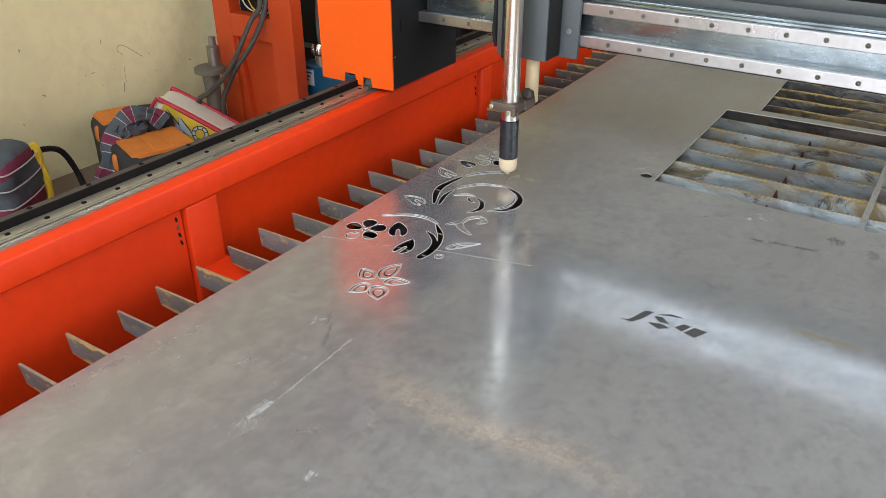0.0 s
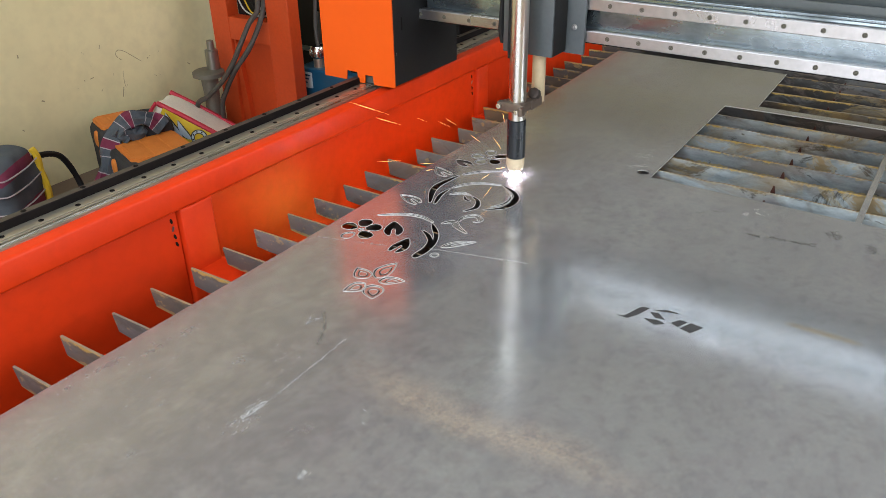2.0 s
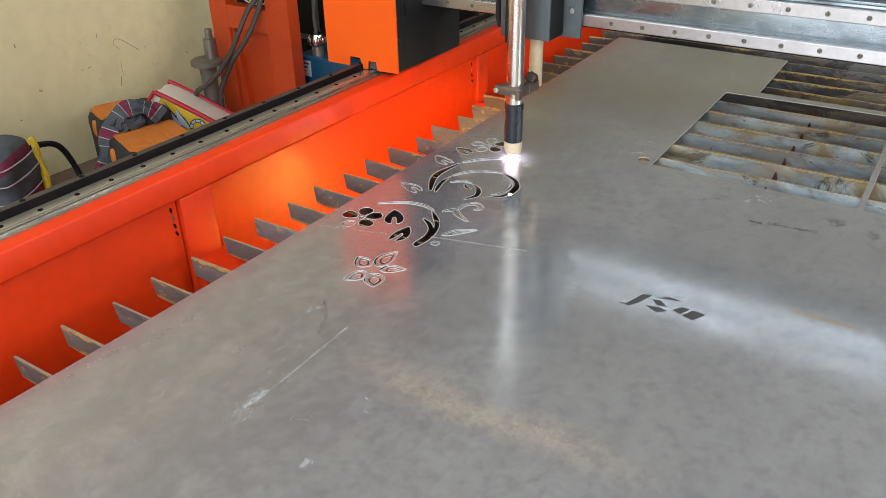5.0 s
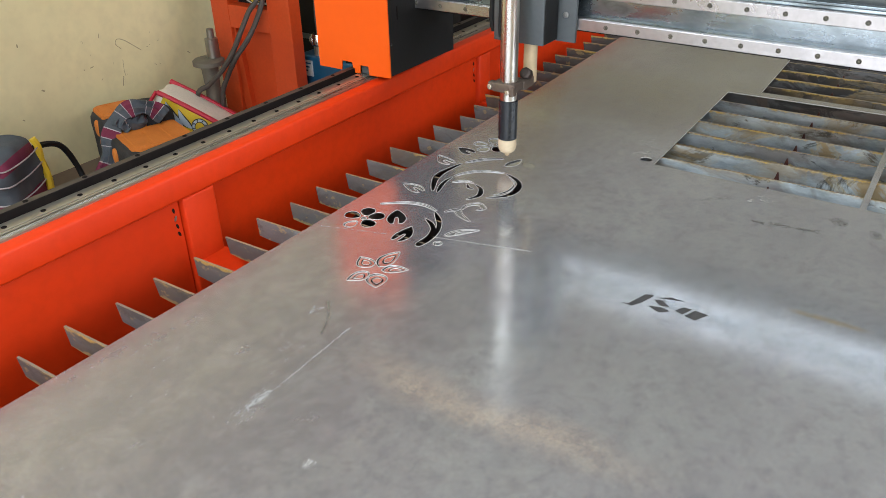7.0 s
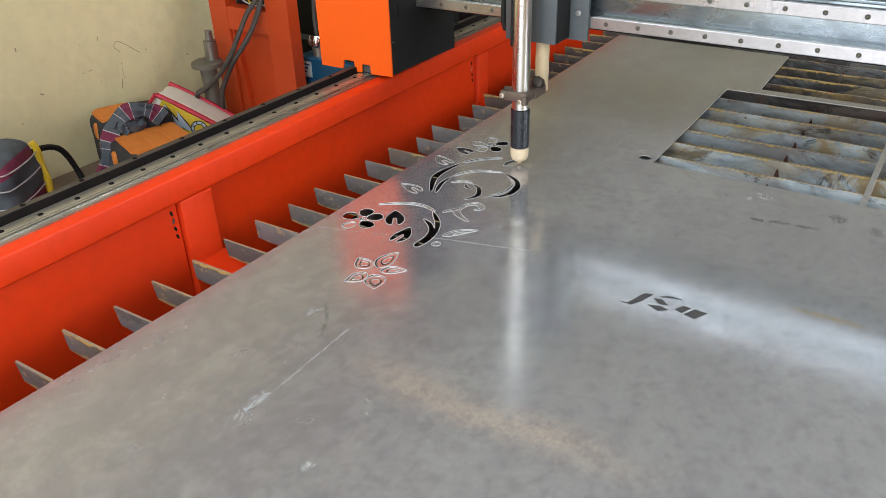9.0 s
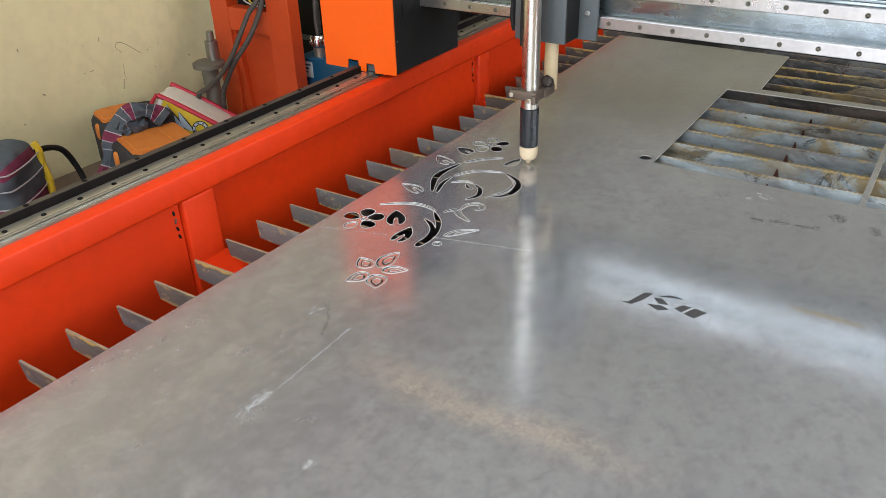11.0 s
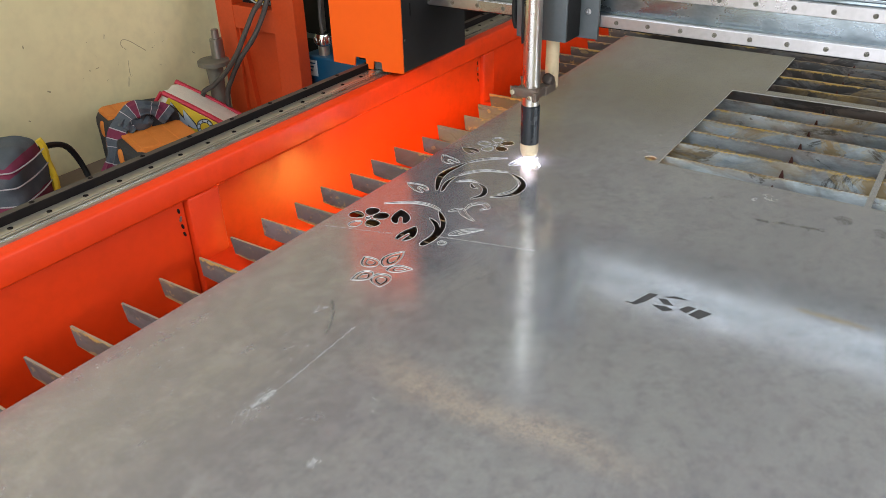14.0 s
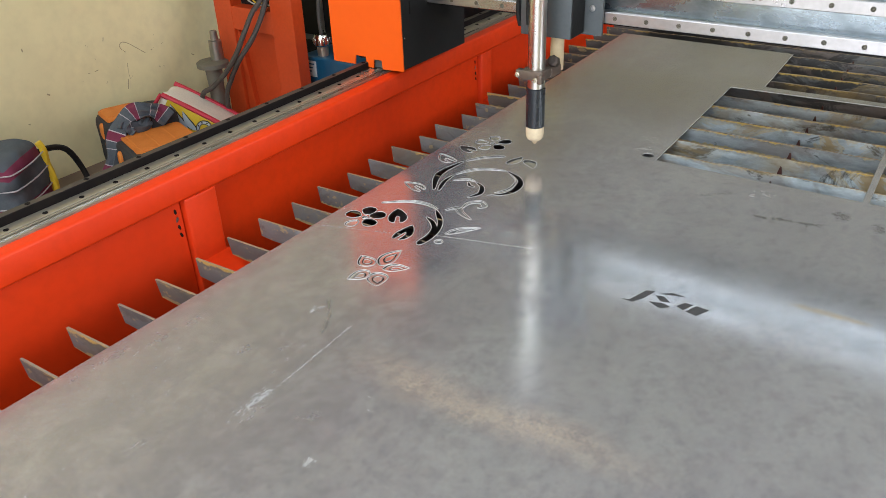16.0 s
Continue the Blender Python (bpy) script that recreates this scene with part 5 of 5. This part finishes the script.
def motions():
    """Gantry along y, carriage along x, torch up and down; the arc burns while it cuts."""
    # seconds, torch x, gantry travel, torch height
    rows = [
        (0.0, -0.3249, -0.0012, 0.8129),
        (0.5, -0.3234, -0.0014, 0.8015),
        (1.0, -0.3256, 0.0009, 0.8026),
        (1.5, -0.3171, 0.0051, 0.8030),
        (2.0, -0.3069, 0.0281, 0.8030),
        (2.5, -0.3050, 0.0521, 0.8030),
        (3.0, -0.3138, 0.0409, 0.8030),
        (3.5, -0.3211, 0.0221, 0.8030),
        (4.0, -0.3258, 0.0385, 0.8030),
        (4.6, -0.3290, 0.0500, 0.8030),
        (5.2, -0.3240, 0.0400, 0.8030),
        (5.9, -0.3330, 0.0120, 0.8030),
        (6.5, -0.3264, 0.0012, 0.8062),
        (7.0, -0.3240, -0.0000, 0.8263),
        (7.5, -0.2921, 0.0192, 0.8433),
        (8.0, -0.2921, 0.0201, 0.8267),
        (8.5, -0.2914, 0.0188, 0.8104),
        (9.0, -0.2930, 0.0188, 0.8015),
        (9.6, -0.2920, 0.0220, 0.8080),
        (10.4, -0.2880, 0.0240, 0.8060),
        (11.0, -0.2760, 0.0330, 0.8030),
        (11.5, -0.2685, 0.0414, 0.8030),
        (12.0, -0.2880, 0.0531, 0.8030),
        (12.5, -0.2844, 0.0468, 0.8030),
        (13.0, -0.2681, 0.0282, 0.8030),
        (13.5, -0.2776, 0.0262, 0.8030),
        (14.0, -0.2934, 0.0425, 0.8030),
        (14.5, -0.2899, 0.0179, 0.8030),
        (15.0, -0.2907, 0.0190, 0.8167),
        (15.5, -0.2860, 0.0319, 0.8372),
        (16.0, -0.2783, 0.0575, 0.8414),
    ]
    walk(gantry, [(t, pose(0, dy, 0)) for t, x, dy, z in rows])
    walk(carriage, [(t, pose(x + 0.324, dy, 0)) for t, x, dy, z in rows])
    walk(torch, [(t, pose(x, -0.198 + dy, z)) for t, x, dy, z in rows])
    burning = ((1.4, 6.35), (11.2, 14.65))
    steps = sorted({i / 10 for i in range(161)})

    def at(t):
        for a, b in zip(rows, rows[1:]):
            if a[0] <= t <= b[0]:
                f = (t - a[0]) / (b[0] - a[0])
                return [p_ + (q_ - p_) * f for p_, q_ in zip(a, b)]
        return list(rows[-1])

    arc_rows = []
    for t in steps:
        _, x, dy, z = at(t)
        on = any(a <= t <= b for a, b in burning)
        arc_rows.append((t, pose(x, -0.198 + dy, z - 0.002 if on else z + 0.50)))
    walk(arc, arc_rows)
    # how far the molten jet reaches below the sheet, as it flickers
    reach = [(0, 1), (1.4, 1), (1.5, 0.6), (1.6, 0.1), (1.7, 1), (1.8, 1), (1.9, 0.45), (2.0, 0.3), (2.1, 0.8), (2.3, 0.4), (2.5, 1), (2.7, 0.5), (3.0, 0.95), (3.2, 0.8), (3.5, 0.65),
             (3.7, 0.5), (4.0, 1), (4.2, 0.4), (4.8, 0.9), (5.5, 0.6), (6.2, 0.8), (6.4, 1), (11.1, 1), (11.2, 0.4), (11.4, 0.6), (11.6, 0.9), (11.8, 0.9), (12.0, 1), (12.1, 0.5), (12.3, 1), (12.5, 0.75),
             (12.8, 1), (13.0, 0.7), (13.2, 0.35), (13.4, 0.1), (13.6, 0.2), (13.8, 0.8), (14.0, 1), (14.3, 0.8), (14.5, 0.4), (14.6, 0.5), (14.7, 1), (16, 1)]
    walk(jet, [(t, pose(0, 0, -0.30 * (1 - k))) for t, k in reach])

    def fly(ob, bursts):
        keys = []
        for t in steps:
            hit_ = [b for b in bursts if b[0] - 0.001 <= t <= b[1] + 0.001]
            _, x, dy, z = at(t)
            if hit_:
                a, b, rz, far = hit_[0]
                f = (t - a) / max(b - a, 0.1)
                keys.append((t, pose(x + far * f * math.cos(radians(45 + rz)), -0.198 + dy + far * f * math.sin(radians(45 + rz)), TOP + 0.004, 0, 0, rz)))
            else:
                keys.append((t, pose(x, -0.198 + dy, 0.10, 0, 0, bursts[0][2])))
        walk(ob, keys)

    fly(sparks_low, [(1.4, 1.5, 0, 0.0), (12.7, 12.8, 5, 0.0)])
    fly(sparks_high, [(11.2, 11.9, 0, 0.02), (13.7, 13.7, -6, 0.0)])
    fly(sparks_near, [(13.4, 13.6, 0, 0.01), (13.8, 13.8, 90, 0.0)])
    fly(sparks_loose, [(1.9, 2.2, 95, 0.1), (2.4, 2.6, 95, 0.1), (11.9, 12.1, -30, 0.05), (13.5, 13.8, -20, 0.06), (12.4, 12.6, 100, 0.08), (14.4, 14.6, -110, 0.05)])
    # the two leaves drop out of the sheet once they are cut round
    for (ob, cx, cy, burr), t in zip(fresh_pieces, (6.3, 14.6)):
        walk(ob, [(0, pose(cx, cy, TOP - 0.0001)), (t, pose(cx, cy, TOP - 0.0001)), (t + 0.1, pose(cx, cy, TOP - 0.003, 1.2, -1, 0)), (16, pose(cx, cy, TOP - 0.003, 1.2, -1, 0))])
        walk(burr, [(0, pose(0, 0, -0.0015)), (t - 2.0, pose(0, 0, -0.0015)), (t - 0.6, pose(0, 0, 0)), (16, pose(0, 0, 0))])


motions()
